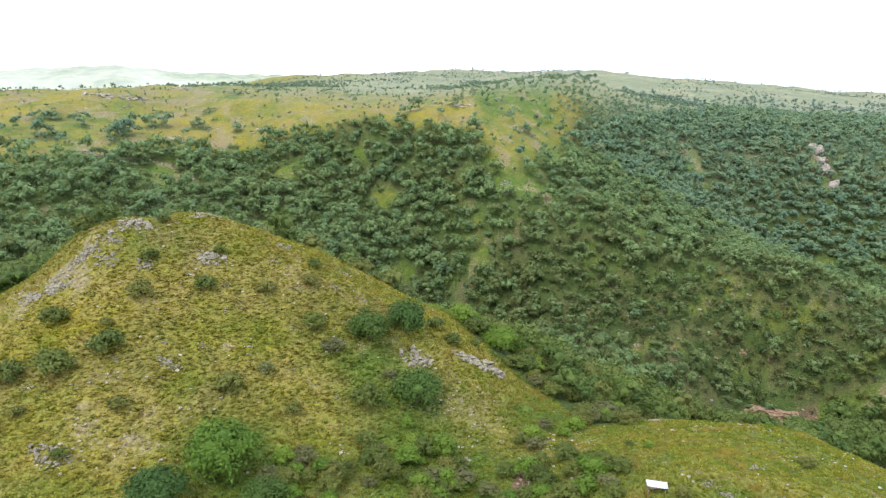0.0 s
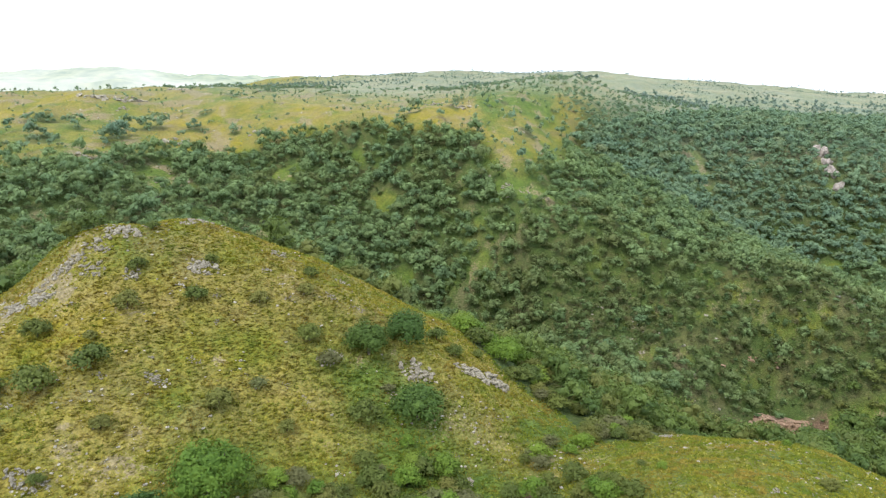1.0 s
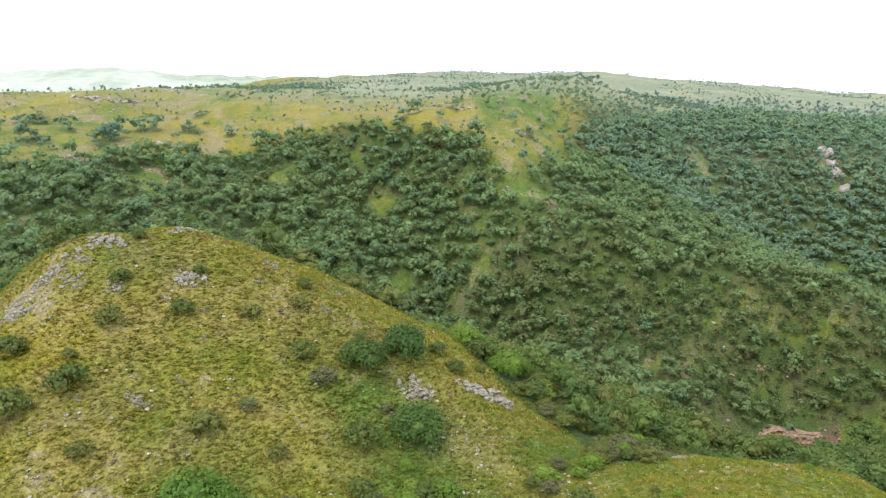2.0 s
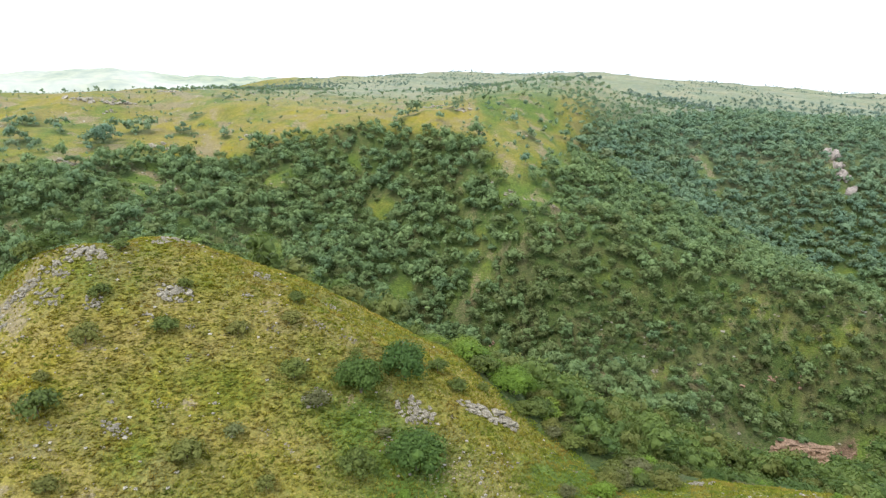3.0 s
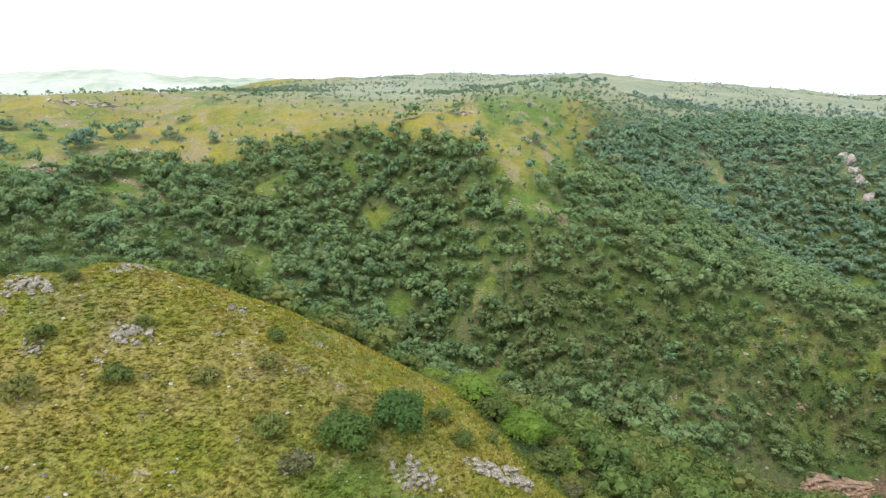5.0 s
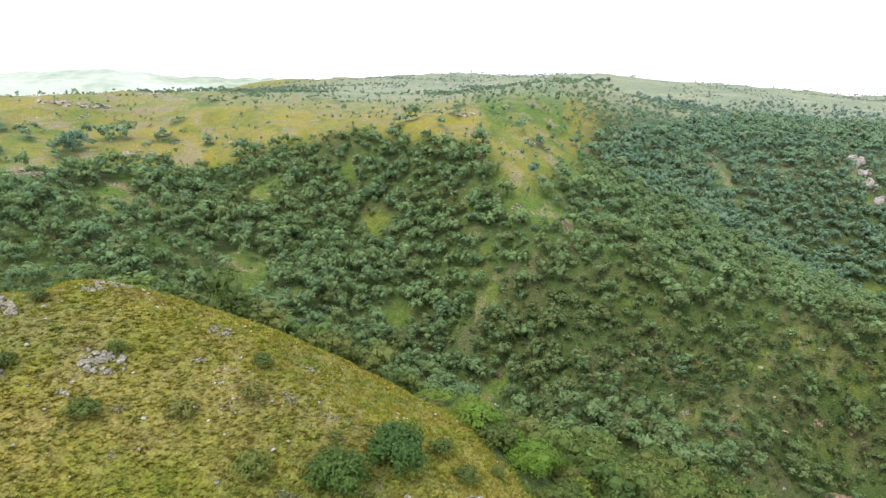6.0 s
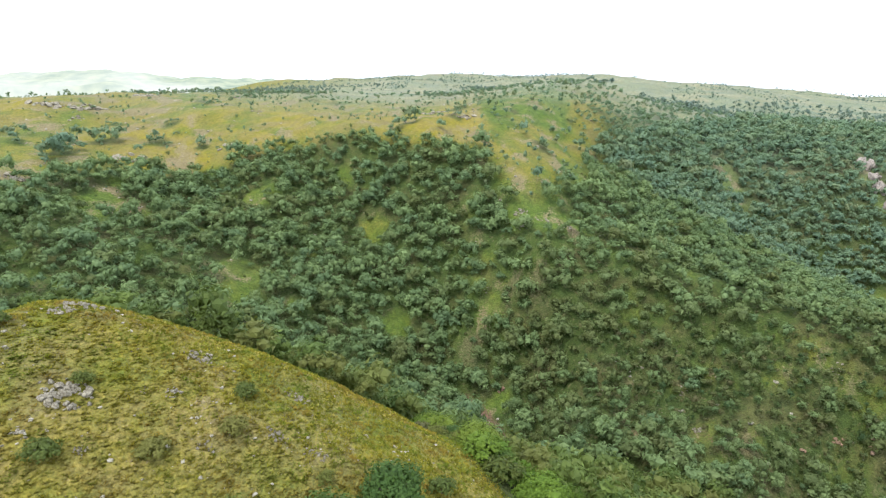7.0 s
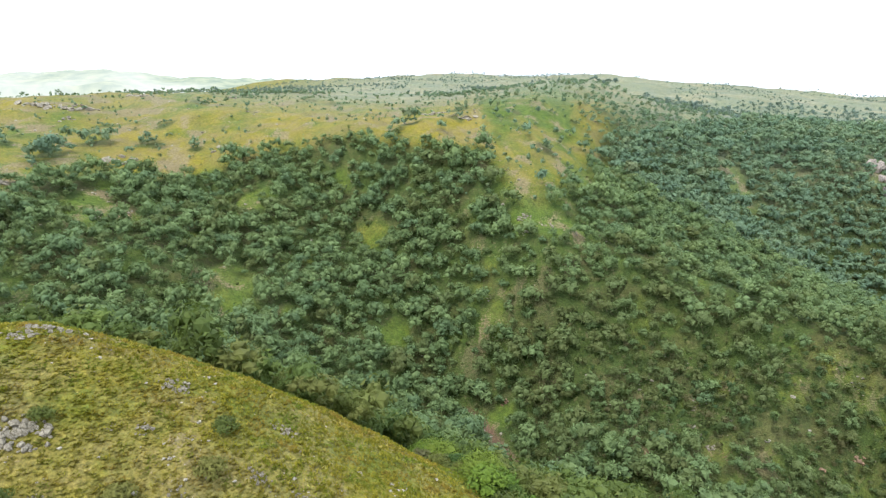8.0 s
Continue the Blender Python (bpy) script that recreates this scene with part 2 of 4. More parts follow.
# ---- the lie of the land: crest, foot and stream lines in metres ----
LANDFORMS = {
    "hill crest": [(-110, 85, 46.6), (-78, 93, 60.5), (-60, 102, 72.3), (-45, 105, 71.5), (-28, 103, 65.1), (-8, 98, 56.2), (10, 98, 46.4), (25, 104, 37.1), (40, 117, 24.5)],
    "hill face": [(-78, 76, 59.0), (-48, 72, 59.8), (-20, 84, 55.9), (4, 88, 49.2)],
    "hill foot": [(-110, 52, 50.2), (-49, 54, 53.6), (-26, 58, 48.7), (-2, 68, 44.6), (22, 82, 41.1)],
    "hill back": [(-120, 140, 42.6), (-60, 140, 51.3), (-20, 132, 46.6), (8, 128, 34.0), (30, 133, 24.2)],
    "knoll crest": [(8, 52, 42.1), (32, 56, 50.6), (45, 70, 46.6), (56, 75, 44.2), (85, 72, 32.2), (130, 66, 29.3)],
    "knoll foot": [(40, 89, 37.8), (62, 105, 20.1), (100, 110, 16.5), (160, 95, 2.8)],
    "near ground": [(-140, 0, 56.1), (-50, 20, 50.6), (5, 28, 45.4), (60, 20, 43.5), (150, 0, 45.1)],
    "behind": [(-350, -250, 65.0), (0, -250, 50.1), (350, -250, 45.0)],
    "hill flank": [(4, 89, 49.4), (12, 93, 44.5), (19, 91, 40.8), (30, 100, 35.7), (48, 118, 19.8)],
    "hill brow": [(-74, 103, 64.4), (-70, 102, 68.0), (-53, 110, 71.0), (-42, 110, 70.2), (-33, 112, 66.1), (-23, 112, 62.0), (-14, 113, 56.8), (-4, 114, 51.0), (3, 111, 49.2)],
    "hill nape": [(-54, 122, 64.0), (-36, 119, 63.2), (-24, 119, 58.2), (-16, 119, 54.8), (-8, 121, 48.8), (1, 121, 43.2)],
    "hill lip": [(-17, 107, 59.1), (11, 104, 45.5), (21, 105, 39.2)],
    "gorge": [(-180, 172, 48.3), (-110, 180, 45.1), (-50, 183, 24.7), (-14, 190, 12.3), (7, 199, 6.2), (13, 189, 5.0), (16, 177, 4.5), (38, 166, 6.5), (60, 156, 9.8), (80, 151, 3.3), (96, 152, 1.0), (120, 146, 14.6)],
    "gully slope": [(5, 165, 16.0), (12, 163, 12.5), (14, 150, 19.0), (24, 160, 11.5)],
    "gorge mouth": [(145, 140, 21.2), (200, 118, -1.8), (270, 90, -13.7)],
    "spur crest": [(15, 410, 84.4), (24, 345, 85.3), (32, 320, 81.8), (28, 298, 77.2), (19, 276, 71.2), (21, 262, 67.7), (26, 240, 53.9), (40, 235, 49.4), (47, 227, 45.2), (61, 220, 45.9), (74, 213, 40.9), (86, 204, 38.2), (97, 196, 36.2), (103, 188, 36.0), (110, 177, 33.1), (116, 170, 29.0), (150, 152, 18.6)],
    "spur knob": [(22, 243, 54.7), (27, 239, 53.3), (34, 236, 51.0)],
    "spur face": [(20, 208, 14.3), (29, 196, 9.3), (40, 202, 25.3), (53, 201, 27.3), (69, 193, 22.8)],
    "spur foot": [(30, 171, 10.6), (53, 184, 15.9), (63, 178, 16.0), (72, 169, 16.8)],
    "spur nose": [(74, 160, 9.7), (85, 174, 20.6), (94, 167, 13.4), (105, 165, 16.5), (118, 155, 15.3)],
    "bowl rim": [(-79, 289, 69.1), (-55, 297, 72.2), (-31, 285, 70.9), (-5, 276, 70.6), (16, 271, 70.3)],
    "bowl ledge": [(-87, 268, 54.3), (-64, 268, 57.5), (-43, 281, 58.3), (-19, 269, 56.5), (2, 260, 57.7), (18, 258, 64.7)],
    "bowl face": [(-69, 241, 42.3), (-48, 254, 47.0), (-29, 255, 41.5), (-6, 242, 38.9), (14, 235, 43.5)],
    "bowl foot": [(-68, 216, 38.2), (-47, 221, 32.0), (-31, 222, 25.0), (-7, 220, 19.5), (3, 210, 12.2), (12, 222, 29.6)],
    "plateau": [(-340, 330, 81.3), (-183, 333, 83.5), (-164, 334, 81.9), (-148, 328, 76.1), (-119, 318, 76.6), (-100, 297, 70.1), (-134, 296, 70.7)],
    "plateau edge": [(-111, 352, 83.5), (-60, 345, 79.6), (-13, 314, 79.0), (8, 315, 81.9), (15, 500, 85.6)],
    "west spur": [(-260, 220, 66.7), (-186, 302, 75.3), (-141, 267, 68.6), (-130, 237, 62.9), (-115, 231, 55.7), (-102, 246, 54.1), (-110, 271, 62.6)],
    "west slope": [(-130, 212, 59.5), (-115, 195, 49.5), (-100, 203, 47.9), (-87, 225, 46.8)],
    "side valley": [(60, 290, 60.8), (76, 262, 45.6), (92, 270, 38.7), (130, 292, 23.7), (176, 320, 8.5), (200, 305, -1.4), (222, 240, -5.7)],
    "spur shoulder": [(38, 285, 71.4), (54, 289, 63.5), (71, 312, 62.9), (78, 345, 79.5)],
    "spur back": [(56, 247, 46.5), (70, 240, 38.0), (96, 224, 24.5), (140, 205, 17.0)],
    "east face": [(84, 307, 52.7), (102, 321, 48.1), (155, 322, 21.9), (143, 346, 40.9), (188, 350, 35.9)],
    "east rim": [(95, 440, 91.0), (138, 369, 58.7), (170, 359, 41.0), (218, 358, 46.4), (310, 385, 56.6), (480, 390, 45.6)],
    "far hollow": [(192, 613, 65.9), (253, 574, 59.1), (286, 525, 55.7)],
    "far ridge": [(-230, 980, 83.0), (-100, 950, 86.4), (0, 900, 92.6), (198, 840, 92.4), (374, 714, 72.1), (620, 640, 49.9), (900, 560, 42.9)],
    "distance": [(-600, 600, 57.2), (-300, 580, 68.8), (-450, 900, 47.9), (-700, 1500, 40.1), (200, 1700, 57.7), (1500, 1300, 18.6), (900, 0, 0.6), (-900, 0, 59.9), (0, -1200, 40.0)],
}


def along(name, line):
    """The line's corners and places every 14 m between them."""
    out = []
    for p, q in zip(line, line[1:] + [None]):
        out.append(p)
        if q and name not in ("distance", "behind", "far ridge"):
            m = int(math.hypot(q[0] - p[0], q[1] - p[1]) // 14.0)
            out += [tuple(a + (b - a) * j / (m + 1) for a, b in zip(p, q)) for j in range(1, m + 1)]
    return out


KNOTS = np.array([p for name, line in LANDFORMS.items() for p in along(name, line)], float)
SOFT = 9.0
RNG = np.random.default_rng(7)
LATTICE = RNG.random((256, 256))


def _spread(a, b):
    return np.sqrt(((a[:, None, :] - b[None]) ** 2).sum(-1) + SOFT * SOFT)


_n = len(KNOTS)
_A = np.ones((_n + 1, _n + 1))
_A[:_n, :_n], _A[_n, _n] = _spread(KNOTS[:, :2], KNOTS[:, :2]), 0
WEIGHTS = np.linalg.solve(_A, np.r_[KNOTS[:, 2], 0])


def vnoise(x, y, size, seed=0):
    """Smooth value noise from 0 to 1 with lumps of about that size in metres."""
    u, v = x / size + seed * 17.3, y / size + seed * 31.7
    i, j = np.floor(u).astype(int), np.floor(v).astype(int)
    fu, fv = u - i, v - j
    fu, fv = fu * fu * (3 - 2 * fu), fv * fv * (3 - 2 * fv)
    i, j, k, l = i % 256, j % 256, (i + 1) % 256, (j + 1) % 256
    a = LATTICE[i, j] * (1 - fu) + LATTICE[k, j] * fu
    b = LATTICE[i, l] * (1 - fu) + LATTICE[k, l] * fu
    return a * (1 - fv) + b * fv


def fbm(x, y, size, seed=0, octaves=4):
    out, amp, tot = 0, 1.0, 0
    for o in range(octaves):
        out, tot = out + amp * vnoise(x, y, size / 2**o, seed + o), tot + amp
        amp *= 0.55
    return out / tot


def roughness(x, y):
    """Hummocks, ribs and runnels on top of the smooth lie of the land."""
    far = np.clip((y - 120) / 60, 0, 1)
    z = (fbm(x, y, 22, 3) - 0.5) * (1.0 + 3.0 * far) + (fbm(x, y, 3.5, 5, 3) - 0.5) * 0.8
    rib = 1 - np.abs(2 * fbm(x * 1.25, y * 0.55, 34, 13, 3) - 1) * 2.2
    z = z + (rib - 0.3) * 1.8 * far * np.clip((460 - y) / 80, 0, 1)
    distant = np.clip((y - 420) / 300, 0, 1)
    return z + (fbm(x, y, 90, 9) - 0.5) * 12 * distant - 0.09 * np.clip(np.hypot(x, y) - 1000, 0, None)


def near_line(x, y, pts):
    best = np.full(np.shape(x), 1e9)
    for (ax, ay), (bx, by) in zip(pts[:-1], pts[1:]):
        ux, uy = bx - ax, by - ay
        s = np.clip(((x - ax) * ux + (y - ay) * uy) / (ux * ux + uy * uy), 0, 1)
        best = np.minimum(best, np.hypot(x - ax - s * ux, y - ay - s * uy))
    return best


STREAM_LOW = [(66, 146), (78, 146), (90, 147), (102, 148), (125, 142)]
STREAM_HIGH = [(6.5, 202), (10, 197.5), (12.8, 193), (15.3, 187.5), (17, 183), (18.5, 178)]


def height(x, y):
    """The ground's height, in metres, at arrays of x and y."""
    x, y = np.atleast_1d(np.asarray(x, float)), np.atleast_1d(np.asarray(y, float))
    shape, p = x.shape, np.stack([x.ravel(), y.ravel()], -1)
    z = np.concatenate([_spread(q, KNOTS[:, :2]) @ WEIGHTS[:_n] + WEIGHTS[_n] for q in np.array_split(p, len(p) // 20000 + 1)])
    cut = 5.0 * np.exp(-((near_line(x, y, STREAM_LOW) / 4.0) ** 2)) + 2.2 * np.exp(-((near_line(x, y, STREAM_HIGH) / 3.0) ** 2))
    return z.reshape(shape) + roughness(x, y) - cut


def forest_edge(x):
    """How far ahead the open grass of the near hill and knoll ends and the wood begins."""
    return np.interp(x, [-140, -100, -60, -45, -20, -8, 0, 7, 11, 19, 22, 24, 27, 36, 46, 70, 150], [105, 112, 119, 121, 122, 122, 118, 103, 98, 94, 91, 85, 79, 82, 91, 90, 80])


# grassy gaps in the wood: x, y, radius
BOWL_GAPS = [(-64, 226, 10), (-61, 216, 8), (-25, 258, 5), (-38, 280, 4), (-66, 264, 6), (-116, 257, 5), (-114, 250, 6), (-108, 242, 10), (-103, 244, 6), (-109, 235, 7), (-15, 220, 5), (-88, 283, 5),
             (11, 239, 3.5), (12, 232, 3.5), (11, 226, 3), (13, 219, 3.5), (26, 239, 5), (33, 238, 6), (41, 237, 5), (16, 199, 4), (-45, 215, 4), (-80, 243, 5)]
SPUR_GAPS = [(96, 182, 4), (99, 177, 4.5), (106, 171, 5), (71, 188, 3), (63, 187, 3.5), (48, 174, 3), (63, 172, 3), (72, 166, 3), (86, 180, 4), (52, 190, 3), (112, 168, 4)]
EAST_GAPS = [(92, 281, 4), (90, 269, 5), (196, 308, 9), (195, 298, 6), (143, 360, 5), (142, 348, 6), (145, 338, 6), (99, 322, 4), (221, 365, 6), (220, 353, 6), (221, 343, 6)]
CLEARINGS = BOWL_GAPS + SPUR_GAPS + EAST_GAPS

# clumps of trees on the open high ground: x, y, radius
COPSES = [(-189, 300, 10), (-167, 265, 8), (-165, 286, 6), (-142, 276, 8), (-138, 265, 6), (-145, 324, 6), (-135, 296, 7), (-120, 325, 7), (-117, 299, 9), (-98, 297, 3), (-130, 316, 3),
          (-117, 360, 5), (-120, 397, 6), (-112, 418, 8), (8, 330, 6), (-14, 299, 5), (-54, 381, 6), (-70, 385, 6), (-17, 467, 11), (38, 288, 4), (40, 283, 4), (32, 321, 3),
          (75, 345, 6), (87, 357, 7), (5, 305, 4)]

# the open high grassland and the grassy strip that runs down the spur, as an outline
GRASSLAND = [(-420, 222), (-151, 231), (-140, 233), (-132, 243), (-128, 262), (-115, 268), (-102, 274), (-86, 284), (-72, 286), (-62, 292), (-45, 297), (-24, 287), (-10, 281), (5, 277),
             (19, 276), (21, 257), (24, 246), (33, 246), (44, 263), (55, 277), (58, 300), (58, 334), (75, 372), (70, 450), (-420, 450)]


def inside(x, y, pts):
    """Metres inside (positive) or outside (negative) of a closed outline."""
    odd = np.zeros(np.shape(x), bool)
    for (ax, ay), (bx, by) in zip(pts, pts[1:] + pts[:1]):
        odd ^= ((ay > y) != (by > y)) & (x < (bx - ax) * (y - ay) / (by - ay + 1e-9) + ax)
    d = near_line(x, y, pts + pts[:1])
    return np.where(odd, d, -d)


def spur_face(x, y):
    """The stony, open flank of the spur above the lower stream."""
    return np.clip(1.6 - near_line(x, y, [(50, 186), (72, 176), (100, 174), (125, 164)]) / 14, 0, 1)


def wood_density(x, y, z):
    """How closely the trees stand, 0 to 1."""
    n1, n2 = fbm(x, y, 26, 21), fbm(x, y, 9, 23)
    d = np.clip((n1 - 0.22) * 4.5, 0.6, 1.0) * np.clip((n2 - 0.14) * 5, 0.65, 1)
    grass = np.clip(0.5 + (inside(x, y, GRASSLAND) + 3 + (n2 - 0.5) * 10) / 5, 0, 1)
    high = np.clip((z - 72 + (n1 - 0.5) * 16) / 8, 0, 1) * (x > 24) * (y > 330)
    shoulder = np.clip(1.3 * np.exp(-(((x - 62) / 12) ** 2 + ((y - 315) / 40) ** 2)) - 0.25 + (n2 - 0.5) * 1.2, 0, 0.7) * (x > 50)
    grass = np.maximum.reduce([grass, high * 0.75, shoulder])
    clump = np.clip((fbm(x, y, 14, 31) - 0.70) * 9, 0, 1) * 0.35 * np.clip((380 - y) / 60, 0.25, 1) + 0.012
    for cx, cy, r in COPSES:
        clump = np.maximum(clump, np.clip(1.25 - np.hypot(x - cx, y - cy) / (0.8 * r) - (n2 - 0.5) * 1.6, 0, 0.85))
    d = d * (1 - grass) + clump * grass
    d = d * (1 - spur_face(x, y) * np.clip(0.55 - (n2 - 0.42) * 4, 0.0, 0.45))
    for cx, cy, r in CLEARINGS:
        q = np.hypot((x - cx) * 0.85, y - cy) / (0.85 * r) + (n2 - 0.5) * 2.4 + (n1 - 0.5) * 0.8
        d = d * np.clip((q - 0.7) * 2.5, 0.12, 1)
    d = d * np.clip((near_line(x, y, STREAM_LOW) - 3.0) / 3, 0.1, 1) * np.clip((near_line(x, y, STREAM_HIGH) - 1.5) / 2, 0.1, 1)
    d = d * (y > forest_edge(x) + (n2 - 0.5) * 5)
    distant = np.clip((y - 400) / 80, 0, 1)
    d = d * (1 - distant) + distant * np.clip((fbm(x, y, 45, 41) - 0.46 + 0.2 * np.clip((x - 90) / 60, 0, 1) * np.clip((700 - y) / 100, 0, 1)) * 6, 0.025, 0.95)
    return d


# stony and earthy spots on the far slopes: x, y, radius
BARE_SPOTS = ((26, 241, 4), (33, 239, 4), (41, 238, 3), (21, 262, 3), (-109, 243, 6), (-104, 244, 5), (-113, 251, 3), (-136, 241, 6), (-120, 270, 6), (-150, 262, 5), (-176, 334, 9), (-158, 336, 7),
              (11, 239, 3), (12, 230, 3), (13, 220, 3), (63, 187, 3), (71, 188, 3), (48, 174, 3), (63, 172, 3.5), (72, 166, 3), (86, 180, 3), (97, 180, 4), (106, 171, 4),
              (56, 198, 2.5), (195, 306, 5), (143, 358, 3), (144, 342, 4), (99, 321, 3), (92, 276, 3), (8, 318, 6), (0, 322, 5), (-18, 331, 6))


def cover_map(x, y, z):
    """dry, bare and red shares of the ground cover."""
    n1, n2, n3 = fbm(x, y, 24, 51), fbm(x, y, 7, 53), fbm(x, y, 3.2, 55)
    wood = np.clip(wood_density(x, y, z) * 1.6, 0, 1)
    hill = (y <= forest_edge(x)).astype(float)
    dry = np.where(hill > 0, 0.66 + (n1 - 0.5) * 0.7 + (n2 - 0.5) * 0.5, 0.12 - 0.12 * wood + (n1 - 0.5) * 0.5 + 0.45 * np.clip((z - 62) / 8, 0, 1))
    dry = dry + 0.16 * spur_face(x, y) * (1 - hill)
    high = np.clip(0.5 + inside(x, y, GRASSLAND) / 6, 0, 1) * (y > 215)
    dry = dry * (1 - high) + high * (0.64 - 0.50 * np.clip((x - 12) / 10, 0, 1) + (fbm(x, y, 40, 61) - 0.5) * 1.1 + (fbm(x, y, 9, 59) - 0.5) * 1.2)
    dry = dry - 0.2 * hill * np.clip((x - 18) / 8, 0, 1)
    # lush hollow below the two trees, and the damp foot of the hill
    for cx, cy, r in ((-9, 81, 8), (-2, 70, 9), (8, 58, 13), (-26, 57, 8), (20, 84, 8)):
        dry = dry - 0.7 * np.exp(-((x - cx) ** 2 + (y - cy) ** 2) / r**2)
    bare = np.where(hill > 0, np.clip((n2 - 0.60) * 2.4, 0, 0.4) + np.clip((n3 - 0.64) * 3, 0, 0.35), np.clip((n2 - 0.50) * 2.6, 0, 0.62))
    for cx, cy, r in ((-62, 91, 6), (-55, 98, 5), (-64, 86, 6), (-3.5, 86, 4), (-37, 57, 2)) + BARE_SPOTS:
        bare = bare + (0.66 * n3) * np.exp(-((x - cx) ** 2 + (y - cy) ** 2) / r**2)
    bare = bare + spur_face(x, y) * (1 - hill) * np.clip((n3 - 0.52) * 2.2, 0, 0.3)
    bare = bare + high * np.clip((fbm(x, y, 15, 63) - 0.58) * 4, 0, 0.6) * np.clip((22 - x) / 10, 0.15, 1)
    red = 0.9 * np.exp(-(near_line(x, y, [(70, 148), (84, 149), (106, 150)]) / 3.2) ** 2) + 0.95 * np.exp(-(near_line(x, y, STREAM_HIGH) / 3.1) ** 2)
    for cx, cy, r in ((103, 166, 4), (95, 168, 3), (85, 165, 3.5), (65, 169, 2.5), (62, 181, 2.5), (73, 186, 2), (17, 204, 2), (20, 206, 2)):
        red = red + (0.3 + 0.5 * n3) * np.exp(-((x - cx) ** 2 + (y - cy) ** 2) / r**2)
    red = red + 0.9 * np.exp(-(near_line(x, y, [(10, 58), (11.5, 62), (12, 66)]) / 1.3) ** 2) + np.clip((n2 - 0.66) * 3, 0, 0.5) * (x > 30) * (x < 120) * (y > 150) * (y < 200)
    return np.clip(np.stack([dry, bare, red, np.ones_like(dry)], -1), 0, 1)


def floor_map(x, y, z):
    """Shares of woodland floor and of upland herb, paled to imitate distance haze."""
    n = fbm(x, y, 8, 57)
    wood = np.clip(wood_density(x, y, z) * 1.5 - 0.2 + 0.45 * spur_face(x, y), 0, 1)
    litter = (y > forest_edge(x)) * (y < 420) * np.clip(wood + (n - 0.5) * 0.8, 0, 0.85)
    haze_sage = np.clip((y - 325) / 120, 0, 1) * np.clip((x + 260) / 200, 0, 1) * (0.6 + 0.4 * n)
    return np.stack([litter, haze_sage, 0 * x, np.ones_like(x)], -1)


def mesh_from(name, verts, faces, mats, smooth=False):
    """A mesh from arrays of places and of equal-sided faces."""
    me = bpy.data.meshes.new(name)
    verts, faces = np.asarray(verts, np.float32), np.asarray(faces, np.int32)
    k = faces.shape[1]
    me.vertices.add(len(verts))
    me.vertices.foreach_set("co", verts.ravel())
    me.loops.add(faces.size)
    me.loops.foreach_set("vertex_index", faces.ravel())
    me.polygons.add(len(faces))
    me.polygons.foreach_set("loop_start", np.arange(0, faces.size, k, dtype=np.int32))
    me.polygons.foreach_set("use_smooth", np.full(len(faces), smooth))
    for m in mats:
        me.materials.append(m)
    me.update(calc_edges=True)
    return me


def add_tone(me, values):
    a = me.attributes.new("tone", "FLOAT", "POINT")
    a.data.foreach_set("value", np.asarray(values, np.float32))


# ---- ground: one sheet to the horizon, closely meshed where the camera passes ----
def steps(*legs):
    out = [legs[0][0]]
    for a, b, s in legs:
        out += list(np.linspace(a, b, max(2, int(round((b - a) / s)) + 1))[1:])
    return np.array(out)


GX = steps((-4000, -1200, 400), (-1200, -420, 40), (-420, -130, 3.2), (-130, -78, 1.0), (-78, 75, 0.8), (75, 130, 1.3), (130, 330, 2.6), (330, 700, 9), (700, 1300, 50), (1300, 4000, 450))
GY = steps((-3000, -600, 400), (-600, -60, 45), (-60, 38, 6), (38, 125, 0.8), (125, 300, 1.8), (300, 460, 2.8), (460, 1100, 8), (1100, 1900, 40), (1900, 4500, 300))
gx, gy = np.meshgrid(GX, GY)
gz = height(gx, gy)
ix = np.arange(len(GX) * len(GY)).reshape(gx.shape)
quads = np.stack([ix[:-1, :-1], ix[:-1, 1:], ix[1:, 1:], ix[1:, :-1]], -1).reshape(-1, 4)
ground_mesh = mesh_from("ground", np.stack([gx, gy, gz], -1).reshape(-1, 3), quads, [M_GROUND], True)
cov = ground_mesh.attributes.new("cover", "FLOAT_COLOR", "POINT")
cov.data.foreach_set("color", cover_map(gx, gy, gz).reshape(-1).astype(np.float32))
flo = ground_mesh.attributes.new("floor", "FLOAT_COLOR", "POINT")
flo.data.foreach_set("color", floor_map(gx, gy, gz).reshape(-1).astype(np.float32))
ground = tagged(new("ground", ground_mesh), "rolling hill ground with dry yellow and green grass", "ground", kind="structure")


